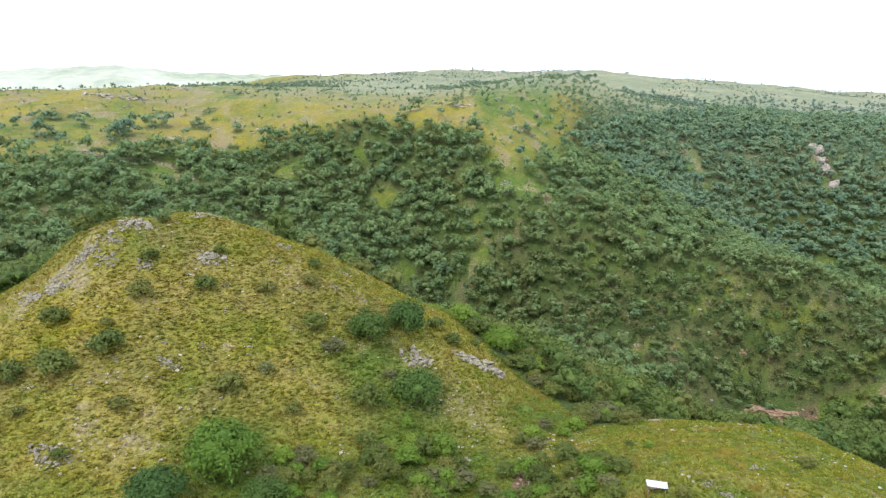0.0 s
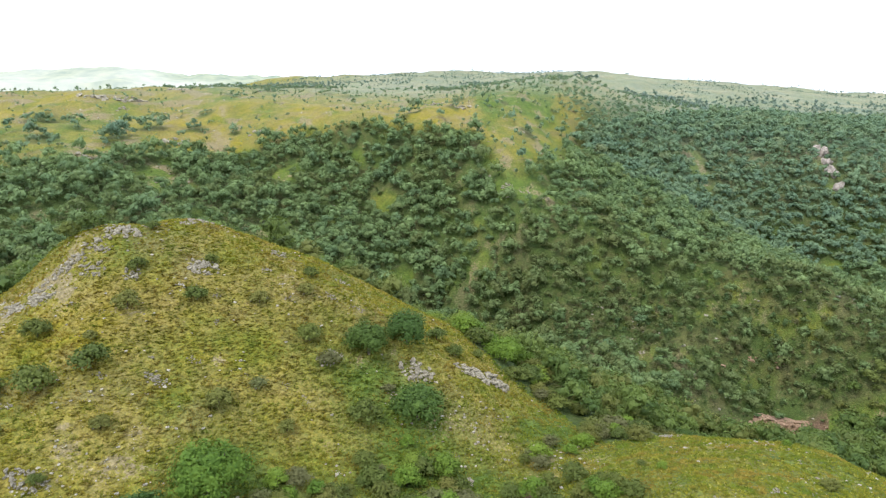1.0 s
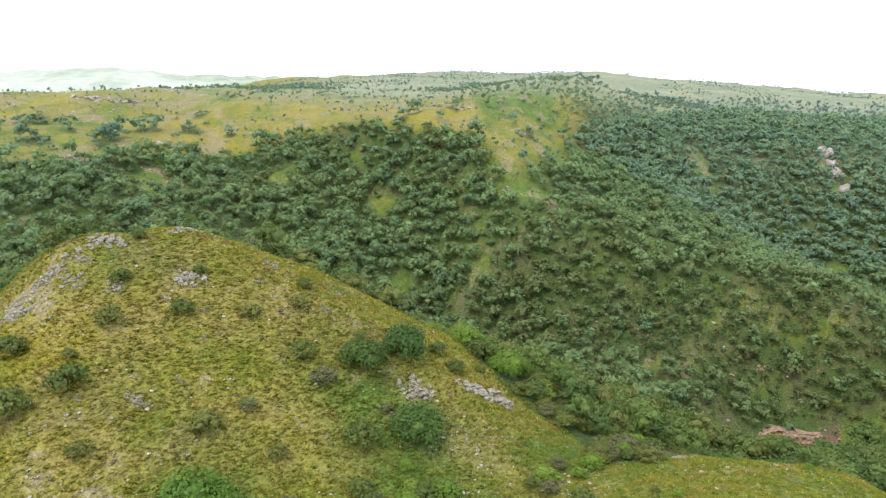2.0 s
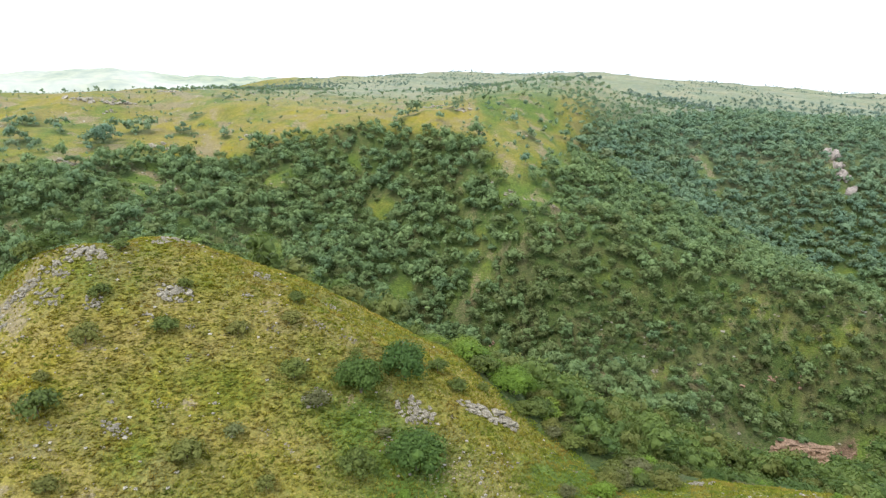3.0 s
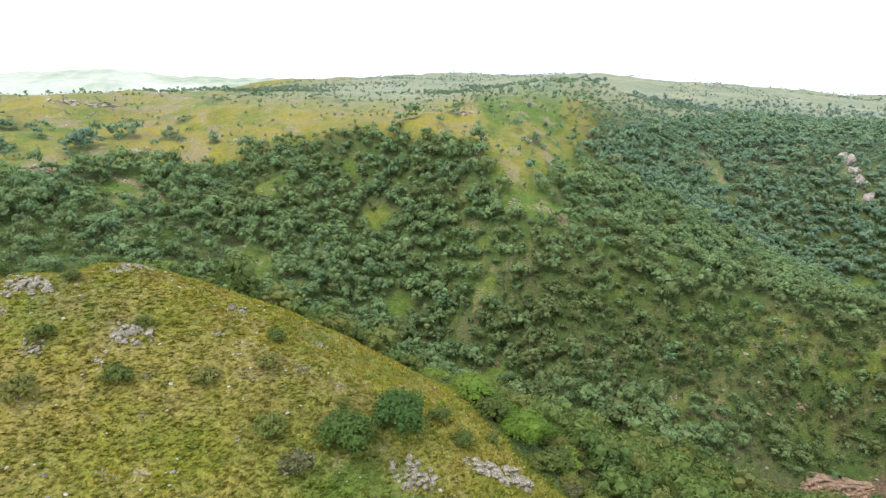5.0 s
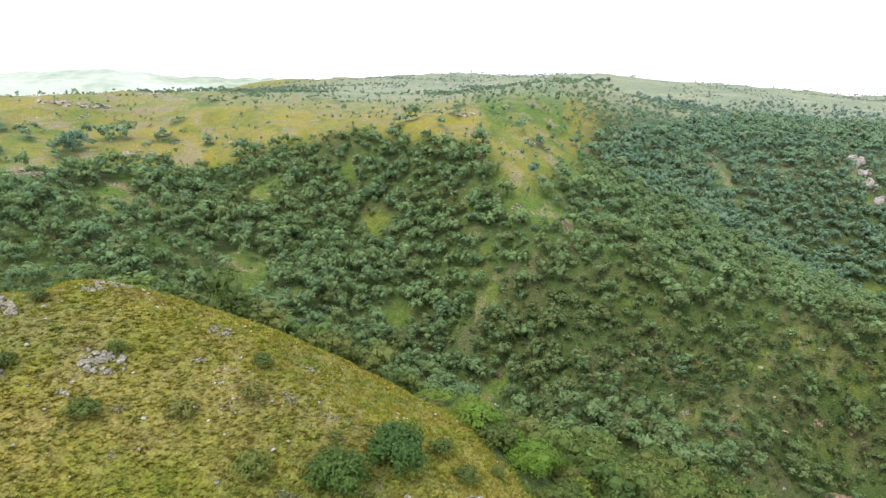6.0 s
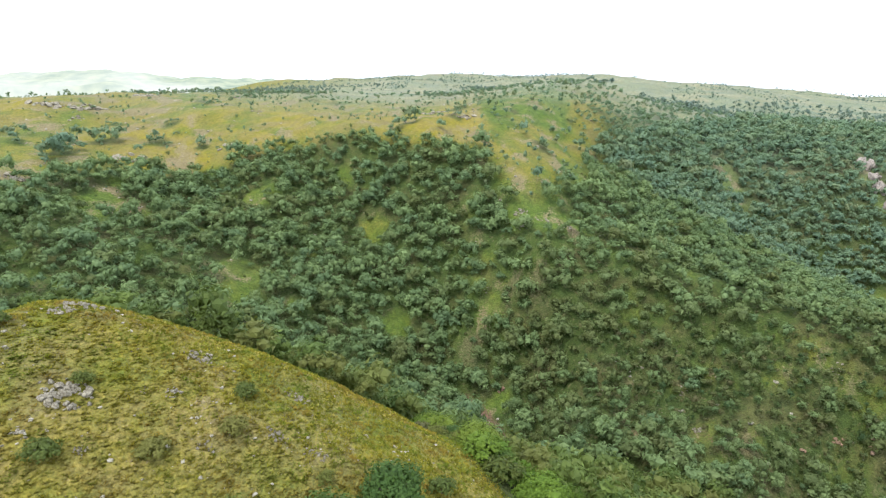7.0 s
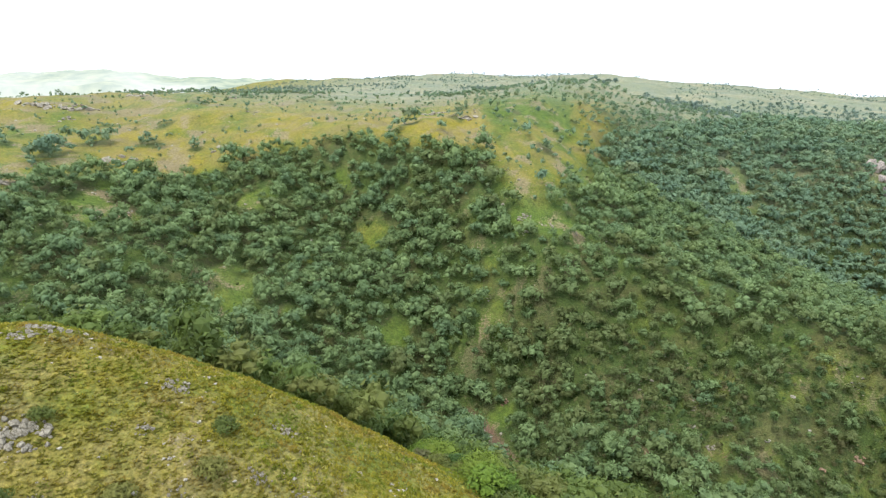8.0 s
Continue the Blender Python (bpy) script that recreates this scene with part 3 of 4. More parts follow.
# ---- pale hills at the end of the view: haze and cloud put into their glow ----
def hazy_backdrop():
    m = bpy.data.materials.new("haze_glow_hills")
    m.use_nodes = True
    nt = m.node_tree
    nt.nodes.clear()
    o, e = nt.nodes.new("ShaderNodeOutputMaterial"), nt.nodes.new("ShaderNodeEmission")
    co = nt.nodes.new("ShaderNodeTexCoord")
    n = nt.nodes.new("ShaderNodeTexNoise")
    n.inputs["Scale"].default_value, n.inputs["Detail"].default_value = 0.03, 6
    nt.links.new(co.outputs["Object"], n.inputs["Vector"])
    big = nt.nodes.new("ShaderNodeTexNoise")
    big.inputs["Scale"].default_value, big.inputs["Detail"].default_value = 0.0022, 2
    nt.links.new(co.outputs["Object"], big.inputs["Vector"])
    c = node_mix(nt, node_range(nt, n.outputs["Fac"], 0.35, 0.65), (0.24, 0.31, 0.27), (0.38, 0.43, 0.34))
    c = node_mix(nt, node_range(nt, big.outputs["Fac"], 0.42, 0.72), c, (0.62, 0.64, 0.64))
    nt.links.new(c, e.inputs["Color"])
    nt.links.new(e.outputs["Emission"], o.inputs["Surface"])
    x, y = np.meshgrid(np.linspace(-2300, 200, 260), np.linspace(1750, 2300, 24))
    ridge = np.interp(x, [-2300, -1423, -1240, -1010, -880, -806, -700, -600, -430, -330, -150, 200], [92, 90, 95, 98, 90, 74, 80, 80, 70, 60, 40, 0])
    z = ridge + 2 - np.abs(y - 2050) * 0.14 + (fbm(x, y, 190, 95) - 0.5) * 34 + (fbm(x, y, 45, 97) - 0.5) * 16
    z[0] -= 60
    i = np.arange(x.size).reshape(x.shape)
    f = np.stack([i[:-1, :-1], i[:-1, 1:], i[1:, 1:], i[1:, :-1]], -1).reshape(-1, 4)
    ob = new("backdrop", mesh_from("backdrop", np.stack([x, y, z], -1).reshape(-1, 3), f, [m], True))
    tagged(ob, "distant hills paled by a painted haze glow", "hills", kind="structure")


hazy_backdrop()


# ---- plants ----

def ico(sub):
    bm = bmesh.new()
    bmesh.ops.create_icosphere(bm, subdivisions=sub, radius=1)
    bm.verts.index_update()
    v = np.array([q.co[:] for q in bm.verts])
    f = np.array([[q.index for q in p.verts] for p in bm.faces])
    bm.free()
    return v, f


ICO1, ICO2 = ico(1), ico(2)


def crown(rng, width, tall, base, lobes, leaves, leaf, flat=0.75, three=False, core=0.42, spread=0.74):
    """A crown of leaf clumps round several lobes, over a dark core: places and triangles. base: height of its underside."""
    cv, cf = [], []
    r = width / 2
    q = np.sqrt((np.arange(lobes) + 0.5 * rng.random(lobes)) / lobes) * spread
    a = np.arange(lobes) * 2.4 + rng.random(lobes) * 0.9
    lr = r * (0.28 + 0.20 * rng.random(lobes)) * (1.25 - 0.35 * q)
    lx, ly = np.cos(a) * q * r, np.sin(a) * q * r
    lz = base + (tall - base) * (0.20 + 0.50 * np.sqrt(np.clip(1 - q * q * 1.5, 0, 1)) + 0.18 * (rng.random(lobes) - 0.5))
    count = 0
    for i in range(lobes):
        v = ICO1[0] * lr[i] * (core + 0.22 * rng.random((12, 1))) * [1, 1, flat]
        cv.append(v + [lx[i], ly[i], lz[i]])
        cf.append(ICO1[1] + count)
        count += 12
    pick = rng.integers(0, lobes, leaves)
    d = rng.normal(size=(leaves, 3))
    d[:, 2] = d[:, 2] * 0.9 + 0.25
    d /= np.linalg.norm(d, axis=1)[:, None]
    c = np.stack([lx[pick], ly[pick], lz[pick]], -1) + d * lr[pick][:, None] * (0.78 + 0.38 * rng.random((leaves, 1))) * [1, 1, flat]
    n = d + rng.normal(size=(leaves, 3)) * 0.36 + [0, 0, 0.25]
    n /= np.linalg.norm(n, axis=1)[:, None]
    t = np.cross(n, rng.normal(size=(leaves, 3)))
    t /= np.linalg.norm(t, axis=1)[:, None]
    b = np.cross(n, t)
    s = leaf * (0.6 + 0.8 * rng.random((leaves, 1)))
    corner = np.stack([c + t * s, c + b * s * 0.7 - n * s * 0.25, c - t * s, c - b * s * 0.7 - n * s * 0.25], 1).reshape(-1, 3)
    if three:
        corner = corner.reshape(-1, 4, 3)[:, :3].reshape(-1, 3)
    k = count + np.arange(leaves)[:, None] * (3 if three else 4)
    cv.append(corner)
    cf.append(k + [0, 1, 2] if three else np.concatenate([k + [0, 1, 2], k + [0, 2, 3]]))
    v = np.concatenate(cv)
    v[:, 2] = np.maximum(v[:, 2], -0.3)
    return v, np.concatenate(cf)


def trunk_mesh(rng, tall, thick, limbs):
    """A tapered, slightly bent trunk that forks into limbs."""
    v, f = [], []

    def limb(p, q, r0, r1, sides=6, rings=4):
        p, q = np.array(p, float), np.array(q, float)
        bend = rng.normal(size=3) * np.linalg.norm(q - p) * 0.07
        start = sum(len(o) for o in v)
        axis = (q - p) / np.linalg.norm(q - p)
        u = np.cross(axis, [0.3, 1, 0.2])
        u /= np.linalg.norm(u)
        w = np.cross(axis, u)
        ang = np.arange(sides) * 2 * np.pi / sides
        for i in range(rings):
            s = i / (rings - 1)
            c = p + (q - p) * s + bend * math.sin(math.pi * s)
            v.append(c + (r0 + (r1 - r0) * s) * (np.cos(ang)[:, None] * u + np.sin(ang)[:, None] * w))
        for i in range(rings - 1):
            for j in range(sides):
                a0, a1 = start + i * sides + j, start + i * sides + (j + 1) % sides
                f.append([a0, a1, a1 + sides, a0 + sides])

    fork = (rng.normal() * 0.1, rng.normal() * 0.1, tall * 0.42)
    limb((0, 0, -0.4), fork, thick, thick * 0.75)
    for i in range(limbs):
        a = 2 * math.pi * (i + rng.random() * 0.6) / limbs
        out = tall * (0.22 + 0.18 * rng.random())
        limb(fork, (math.cos(a) * out, math.sin(a) * out, tall * (0.66 + 0.14 * rng.random())), thick * 0.6, thick * 0.2, 5)
    return np.concatenate(v), np.array(f)


def plant_type(name, seed, width, tall, base, lobes, leaves, leaf, thick, limbs, foliage, label, category, flat=0.75):
    """A tree or shrub with trunk and crown, standing at the world's origin until it is planted."""
    rng = np.random.default_rng(seed)
    top = new(name)
    v, f = crown(rng, width, tall, base, lobes, leaves, leaf, flat)
    c = new("crown", mesh_from("crown", v, f, [foliage]))
    c.parent = top
    v, f = trunk_mesh(rng, tall, thick, limbs)
    t = new("trunk", mesh_from("trunk", v, f, [M_BARK], True))
    t.parent = top
    top.empty_display_size = 0.2
    return tagged(top, label, category)


def plant(kind, x, y, scale=1.0, turn=0.0, tall=1.0, group="", label="", sink=0.1, first=[]):
    """Sets a plant of that type on the ground; the type itself is the first one planted."""
    z = float(height(x, y)[0]) - sink
    m = pose(x, y, z, 0, 0, turn)
    if kind in first:
        ob = copy_thing(kind, m)
    else:
        first.append(kind)
        ob = kind
        ob.matrix_basis = m
    ob.scale = (scale, scale, scale * tall)
    return tagged(ob, label=label, group=group)


# ---- trees and shrubs of the near hill ----
TREE_A = plant_type("tree", 11, 8.0, 6.4, -0.1, 24, 3200, 0.21, 0.26, 5, M_TREE, "dense dark green broadleaf tree on the grassy hillside", "tree", 0.9)
TREE_B = plant_type("tree", 12, 8.0, 6.4, -0.1, 24, 3000, 0.21, 0.28, 5, M_TREE, "rounded dark green tree beside its twin on the slope", "tree", 0.9)
TREE_C = plant_type("tree", 13, 8.4, 6.0, -0.2, 26, 3200, 0.21, 0.26, 5, M_TREE, "low spreading dark green tree above the hollow", "tree", 0.9)
TREE_D = plant_type("tree", 14, 9.8, 7.4, 0.2, 30, 4200, 0.21, 0.3, 5, M_BRIGHT, "large bright green tree at the foot of the hill", "tree", 0.9)
BUSH_A = plant_type("shrub", 21, 4.6, 3.2, -0.1, 10, 640, 0.18, 0.07, 6, M_SHRUB, "rounded olive green thorn shrub in the grass", "shrub")
BUSH_B = plant_type("shrub", 22, 4.6, 2.9, -0.1, 11, 640, 0.18, 0.07, 6, M_SHRUB, "low spreading olive green shrub in the grass", "shrub")
BUSH_C = plant_type("shrub", 23, 4.6, 2.9, -0.1, 8, 440, 0.18, 0.06, 7, M_TWIG, "sparse grey twiggy shrub in the grass", "shrub")
BUSH_D = plant_type("shrub", 24, 4.6, 3.3, -0.1, 10, 640, 0.19, 0.07, 6, M_BRIGHT, "fresh bright green shrub", "shrub")

plant(TREE_A, -11.8, 86.6, 0.92, 20, 1.0, "trees on the near hill")
plant(TREE_B, -5.6, 91.4, 0.94, 0, 1.0, "trees on the near hill")
plant(TREE_C, -3.2, 77.4, 0.98, 60, 0.95, "trees on the near hill")
plant(TREE_D, -28.0, 57.0, 1.0, 0, 1.0, "trees at the hill foot")
plant(TREE_D, 12.6, 104.5, 0.80, 140, 0.85, "gully trees", "bright green rounded tree at the edge of the gully")
plant(TREE_D, 56.0, 132.0, 0.95, 220, 0.85, "gully trees", "bright green rounded tree at the edge of the gully")
plant(TREE_A, -33.5, 50.0, 0.95, 200, 0.8, "trees at the hill foot", "dark green tree at the foot of the hill")
plant(TREE_B, -21.5, 52.5, 0.75, 100, 0.8, "trees at the hill foot", "dark green tree at the foot of the hill")

HILL_SHRUBS = [  # x, y, width
    (-49.5, 90.0, 3.6), (-39.2, 87.0, 4.0), (-48.1, 82.4, 4.6), (-30.0, 89.8, 3.8), (-23.4, 100.2, 3.0), (-23.1, 94.4, 3.4), (-39.5, 95.7, 2.7), (-21.1, 85.8, 4.7),
    (-48.3, 70.8, 5.8), (-60.0, 78.0, 4.8), (-10.8, 74.7, 5.4), (-31.0, 70.4, 4.6), (-54.4, 67.2, 6.0), (-60.7, 66.6, 5.2), (-0.6, 97.2, 3.8), (2.7, 94.1, 3.6)]
for i, (x, y, w) in enumerate(HILL_SHRUBS):
    plant((BUSH_A, BUSH_B)[i % 2], x, y, w / 4.6, 47 * i, 1.0, "shrubs on the near hill")
for i, (x, y, w) in enumerate([(-51.0, 76.3, 2.4), (-21.3, 69.4, 2.8), (-2.6, 67.9, 4.6), (-9.0, 64.5, 4.0), (-43.5, 62.7, 3.0), (-55.7, 60.2, 2.3), (-62.0, 101.0, 5.2), (-66.5, 101.5, 4.6),
                               (-51.5, 101.5, 2.8), (-46.6, 53.4, 2.4), (7.0, 98.5, 2.4), (-13.0, 92.5, 2.2)]):
    plant((BUSH_B, BUSH_A)[i % 2], x, y, w / 4.6, 71 * i, 1.0, "shrubs on the near hill")
for i, (x, y, w) in enumerate([(-26.7, 75.3, 3.2), (-17.5, 82.6, 4.2), (-14.6, 88.5, 2.6), (-8.0, 81.0, 2.4)]):
    plant(BUSH_C, x, y, w / 4.6, 90 * i, 0.9, "grey shrubs on the near hill")
for i, (x, y, w) in enumerate([(28.5, 68.2, 1.5), (30.4, 65.4, 1.7), (50.3, 60.4, 2.6), (52.0, 73.8, 1.6), (29.9, 51.2, 2.3)]):
    plant((BUSH_B, BUSH_D)[i % 2], x, y, w / 4.6, 33 * i, 1.0, "shrubs on the knoll")

# the belt of shrubs along the foot of the hill and below the knoll
belt = np.random.default_rng(31)
for i in range(140):
    s = belt.random()
    x = -22 + 52 * s + belt.normal() * 1.5
    y = np.interp(x, [-22, -5, 10, 24, 30], [55, 64, 62, 60, 53]) + belt.normal() * 3.6
    if np.hypot(x - 11, y - 62) < 2.6 or np.hypot(x + 27, y - 54) < 4 or np.hypot(x - 27, y - 54) < 4:
        continue
    if i >= 112:
        x, y = 13 + 26 * s + belt.normal() * 1.2, 73 + 20 * s + belt.normal() * 1.8
    if x > 25 and y < 82:
        continue
    kind = (BUSH_D, BUSH_A, BUSH_B, BUSH_D, BUSH_D, BUSH_A, BUSH_B, BUSH_C)[int(belt.integers(0, 8))]
    plant(kind, x, y, 0.42 + 0.55 * belt.random(), 360 * belt.random(), 1.0, "shrubs at the hill foot")

# the shrub band on the lip of the gully
lip = np.random.default_rng(37)
for i in range(150):
    s = lip.random()
    x = -4 + 68 * s
    y = forest_edge(x) + 1.2 + (13 + 8 * s) * lip.random() ** 1.1 + 6 * max(0.0, s - 0.6)
    kind = (BUSH_A, BUSH_B, BUSH_D, BUSH_A, BUSH_C, BUSH_B, BUSH_D, TREE_B, BUSH_A, BUSH_B, BUSH_C, BUSH_D, TREE_D, BUSH_B)[int(lip.integers(0, 14))]
    if np.hypot(x - 12.6, y - 104.5) < 5 or (x > 34 and y < 96):
        continue
    size = 0.42 + 0.35 * lip.random() if kind in (TREE_B, TREE_D) else 0.65 + 0.75 * lip.random()
    plant(kind, x, y, size, 360 * lip.random(), 0.85, "shrubs on the gully lip",
          "dark green tree in the gully" if kind is TREE_B else "bright green rounded tree at the edge of the gully" if kind is TREE_D else "")


for i in range(26):
    x, y = 66 + 22 * lip.random(), 136 + 8 * lip.random()
    plant((BUSH_D, BUSH_D, BUSH_B)[i % 3], x, y, 0.6 + 0.5 * lip.random(), 360 * lip.random(), 0.9, "shrubs below the rock bank", "bright green shrub beside the stream")


# ---- the woods: joined trees ----
def woodland(name, label, xs, ys, sizes, variants, seed, tones, foliage=M_FOREST):
    rng = np.random.default_rng(seed)
    zs = height(xs, ys) - 0.2
    turn, pick = rng.random(len(xs)) * 2 * np.pi, rng.integers(0, len(variants), len(xs))
    allv, allf, allt, count = [], [], [], 0
    for k, (v, f) in enumerate(variants):
        sel = np.where(pick == k)[0]
        if not len(sel):
            continue
        c, s = np.cos(turn[sel])[:, None], np.sin(turn[sel])[:, None]
        stretch = (0.85 + 0.4 * rng.random(len(sel)))[:, None]
        X = (v[None, :, 0] * c - v[None, :, 1] * s) * sizes[sel][:, None] + xs[sel][:, None]
        Y = (v[None, :, 0] * s + v[None, :, 1] * c) * sizes[sel][:, None] + ys[sel][:, None]
        Z = v[None, :, 2] * sizes[sel][:, None] * stretch + zs[sel][:, None]
        allv.append(np.stack([X, Y, Z], -1).reshape(-1, 3))
        allf.append((f[None] + (np.arange(len(sel)) * len(v))[:, None, None]).reshape(-1, 3) + count)
        allt.append(np.repeat(tones[sel], len(v)))
        count += len(sel) * len(v)
    me = mesh_from(name, np.concatenate(allv), np.concatenate(allf), [foliage])
    add_tone(me, np.concatenate(allt))
    return tagged(new(name, me), label, "trees", kind="stuff")


def scatter(step, x0, x1, y0, y1, seed, even=1.0, flat=0.0, close=0.72):
    rng = np.random.default_rng(seed)
    x, y = np.meshgrid(np.arange(x0, x1, step), np.arange(y0, y1, step))
    x, y = x.ravel() + (rng.random(x.size) - 0.5) * step * 1.1, y.ravel() + (rng.random(x.size) - 0.5) * step * 1.1
    keep = (np.abs(x) < 0.76 * (y + 25) + 12)
    x, y = x[keep], y[keep]
    z = height(x, y)
    steep = np.hypot(height(x + 2, y) - z, height(x, y + 2) - z) / 2
    d = wood_density(x, y, z) * even + flat
    keep = rng.random(len(x)) < d * close * np.sqrt(1 + steep**2)
    x, y = x[keep], y[keep]
    return x, y, rng


def wood_tones(x, y, rng):
    """Olive scrub on the spur, darkened for valley shade; blue-green haze tint in the bowl and on the eastern side."""
    spur = np.exp(-((near_line(x, y, [(40, 195), (80, 180), (120, 168), (150, 160)]) / 26) ** 2))
    lip = np.exp(-((near_line(x, y, [(-10, 118), (20, 118), (50, 128)]) / 16) ** 2))
    east = np.clip((x - 50) / 30, 0, 1) * np.clip((y - 205) / 25, 0, 1)
    return np.clip(0.42 + 0.45 * spur + 0.3 * lip - 0.06 * east + (fbm(x, y, 18, 71) - 0.5) * 0.7 + rng.normal(size=len(x)) * 0.26, 0.01, 0.99)


def wood_variants(seed, n, lobes, leaves, leaf):
    return [crown(np.random.default_rng(seed + i), 5.2, 4.9 + 0.25 * (i % 4), 0.2, lobes, leaves, leaf, 0.9, True, 0.47, 0.62) for i in range(n)]


xs, ys, rng = scatter(2.85, -250, 250, 88, 300, 61, close=0.98)
keep = ~((xs > -10) & (xs < 60) & (ys < forest_edge(xs) + 13))
xs, ys = xs[keep], ys[keep]
tones = wood_tones(xs, ys, rng)
sizes = (0.62 + 1.0 * rng.random(len(xs)) ** 1.7) * (0.72 + 0.56 * fbm(xs, ys, 16, 73)) * (1 - 0.25 * spur_face(xs, ys))
# right gorge slope shares the darker gully leaf colour, standing in for shade
near = ys < 153
bank = ((xs > 85) & (xs < 107) & (ys > 137) & (ys < 153)) | (near_line(xs, ys, [(70, 148), (84, 149)]) < 5.5) | (near_line(xs, ys, STREAM_HIGH) < 3.0) | (near_line(xs, ys, [(10, 190), (15, 181), (17, 171)]) < 4.5)
high = (ys > 235) & (inside(xs, ys, GRASSLAND) > 3)
wood = ~near & ~high & ~bank
near = near & ~bank
woodland("woodland", "dense green scrub forest covering the valley slopes", xs[wood], ys[wood], sizes[wood], wood_variants(80, 12, 5, 130, 0.36), 62, tones[wood])
woodland("gully_woodland", "green scrub trees filling the gully behind the hill", xs[near], ys[near], sizes[near], wood_variants(180, 8, 5, 180, 0.33), 60, tones[near], M_GULLY)
# copse trees get the upland leaf colour, paled to imitate haze
copse = xs[high], ys[high], sizes[high]

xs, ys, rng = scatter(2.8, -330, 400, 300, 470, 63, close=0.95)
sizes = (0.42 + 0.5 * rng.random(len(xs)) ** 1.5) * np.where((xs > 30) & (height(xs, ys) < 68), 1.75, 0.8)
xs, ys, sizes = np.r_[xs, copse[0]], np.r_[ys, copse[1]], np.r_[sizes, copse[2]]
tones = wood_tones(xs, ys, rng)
woodland("upper_woodland", "scrub forest and scattered trees on the upper slopes", xs, ys, sizes, wood_variants(90, 6, 3, 48, 0.60), 64, tones, M_UPPER_HAZE)

xs, ys, rng = scatter(5.2, -560, 760, 440, 1050, 65)
tones = np.clip(0.3 + rng.normal(size=len(xs)) * 0.25, 0, 1)
woodland("distant_scrub", "scattered shrubs on the far ridges, colour paled for haze", xs, ys, (0.32 + 0.5 * rng.random(len(xs)) ** 1.5) * np.where((xs > 90) & (ys < 650), 1.7, 1.0), wood_variants(95, 4, 1, 14, 1.0), 66, tones, M_HAZE_SCRUB)

# low undergrowth between the trees, thick in the gaps
xs, ys, rng = scatter(1.75, -170, 200, 110, 300, 67, 0.0, 1.0)
gap = 1 - np.clip(wood_density(xs, ys, height(xs, ys)) * 1.3, 0, 1)
keep = rng.random(len(xs)) < np.clip(0.12 + fbm(xs, ys, 7, 47) * 0.6 - 0.3 * gap + 0.8 * spur_face(xs, ys), 0.06, 0.95)
keep &= (ys > forest_edge(xs) + 2) & (inside(xs, ys, GRASSLAND) < 2) & (near_line(xs, ys, STREAM_HIGH) > 2.2) & (near_line(xs, ys, STREAM_LOW) > 2.5)
xs, ys = xs[keep], ys[keep]
tones = np.clip(0.55 + rng.normal(size=len(xs)) * 0.32, 0, 1)
woodland("undergrowth", "low olive green shrubs between the forest trees", xs, ys, (0.18 + 0.34 * rng.random(len(xs)) ** 1.6) * (1 + 0.9 * spur_face(xs, ys)), wood_variants(98, 6, 1, 26, 0.55), 68, tones, M_SCRUB)


xs, ys, rng = scatter(2.6, -300, 300, 215, 440, 69, 0.0, 0.3)
keep = (fbm(xs, ys, 20, 43) > 0.40 - 0.2 * (xs > 15)) & (height(xs, ys) > 58)
xs, ys = xs[keep], ys[keep]
tones = np.clip(0.6 + rng.normal(size=len(xs)) * 0.3, 0, 1)
woodland("upland_bushes", "small scattered olive bushes on the high grassland", xs, ys, (0.13 + 0.42 * rng.random(len(xs)) ** 2.2) * (1 + 0.5 * (xs > 15)), wood_variants(99, 4, 1, 16, 1.1), 70, tones, M_UPPER_HAZE)


# ---- rocks ----
def boulder_mesh(seed, mat):
    rng = np.random.default_rng(seed)
    v = ICO2[0].copy()
    for _ in range(16):  # split faces off, as on weathered granite
        n = rng.normal(size=3)
        n /= np.linalg.norm(n)
        d = v @ n
        cut = 0.42 + 0.3 * rng.random()
        v -= np.outer(np.clip(d - cut, 0, None), n)
    v += rng.normal(size=v.shape) * 0.02
    v /= np.abs(v).max()
    return mesh_from("stone", v, ICO2[1], [mat])


STONES = [boulder_mesh(200 + i, M_ROCK) for i in range(6)]
CRAG_STONES = [boulder_mesh(230 + i, M_CRAG) for i in range(4)]
RED_STONES = [boulder_mesh(220 + i, M_REDROCK) for i in range(4)]


def outcrop(x, y, across, stones, label, group="", seed=0, red=None, size=(0.12, 0.30), tall=0.7, deep=0.6, sunk=0.25, long=1.0, lean=None):
    """A group of stones half sunk in the ground, within an ellipse that many metres across."""
    rng = np.random.default_rng(1000 + seed)
    top = new("rock_outcrop")
    z0 = float(height(x, y)[0])
    top.matrix_basis = pose(x, y, z0)
    top.empty_display_size = 0.2
    for i in range(stones):
        a, q = rng.random() * 2 * math.pi, rng.random() ** 0.75
        dx, dy = math.cos(a) * q * across / 2, math.sin(a) * q * across / 2 * deep
        r = across * (size[0] + (size[1] - size[0]) * rng.random() ** 1.6)
        ob = new("stone", (red or STONES)[int(rng.integers(0, 4))])
        ob.parent = top
        dz = float(height(x + dx, y + dy)[0]) - z0
        ob.matrix_basis = pose(dx, dy, dz + r * tall * (0.5 - sunk), rng.normal() * 14, rng.normal() * 14, rng.random() * 360 if lean is None else lean + rng.normal() * 14)
        ob.scale = (r * long, r * (0.6 + 0.4 * rng.random()), r * tall * (0.7 + 0.5 * rng.random()))
    return tagged(top, label, "rock", group)


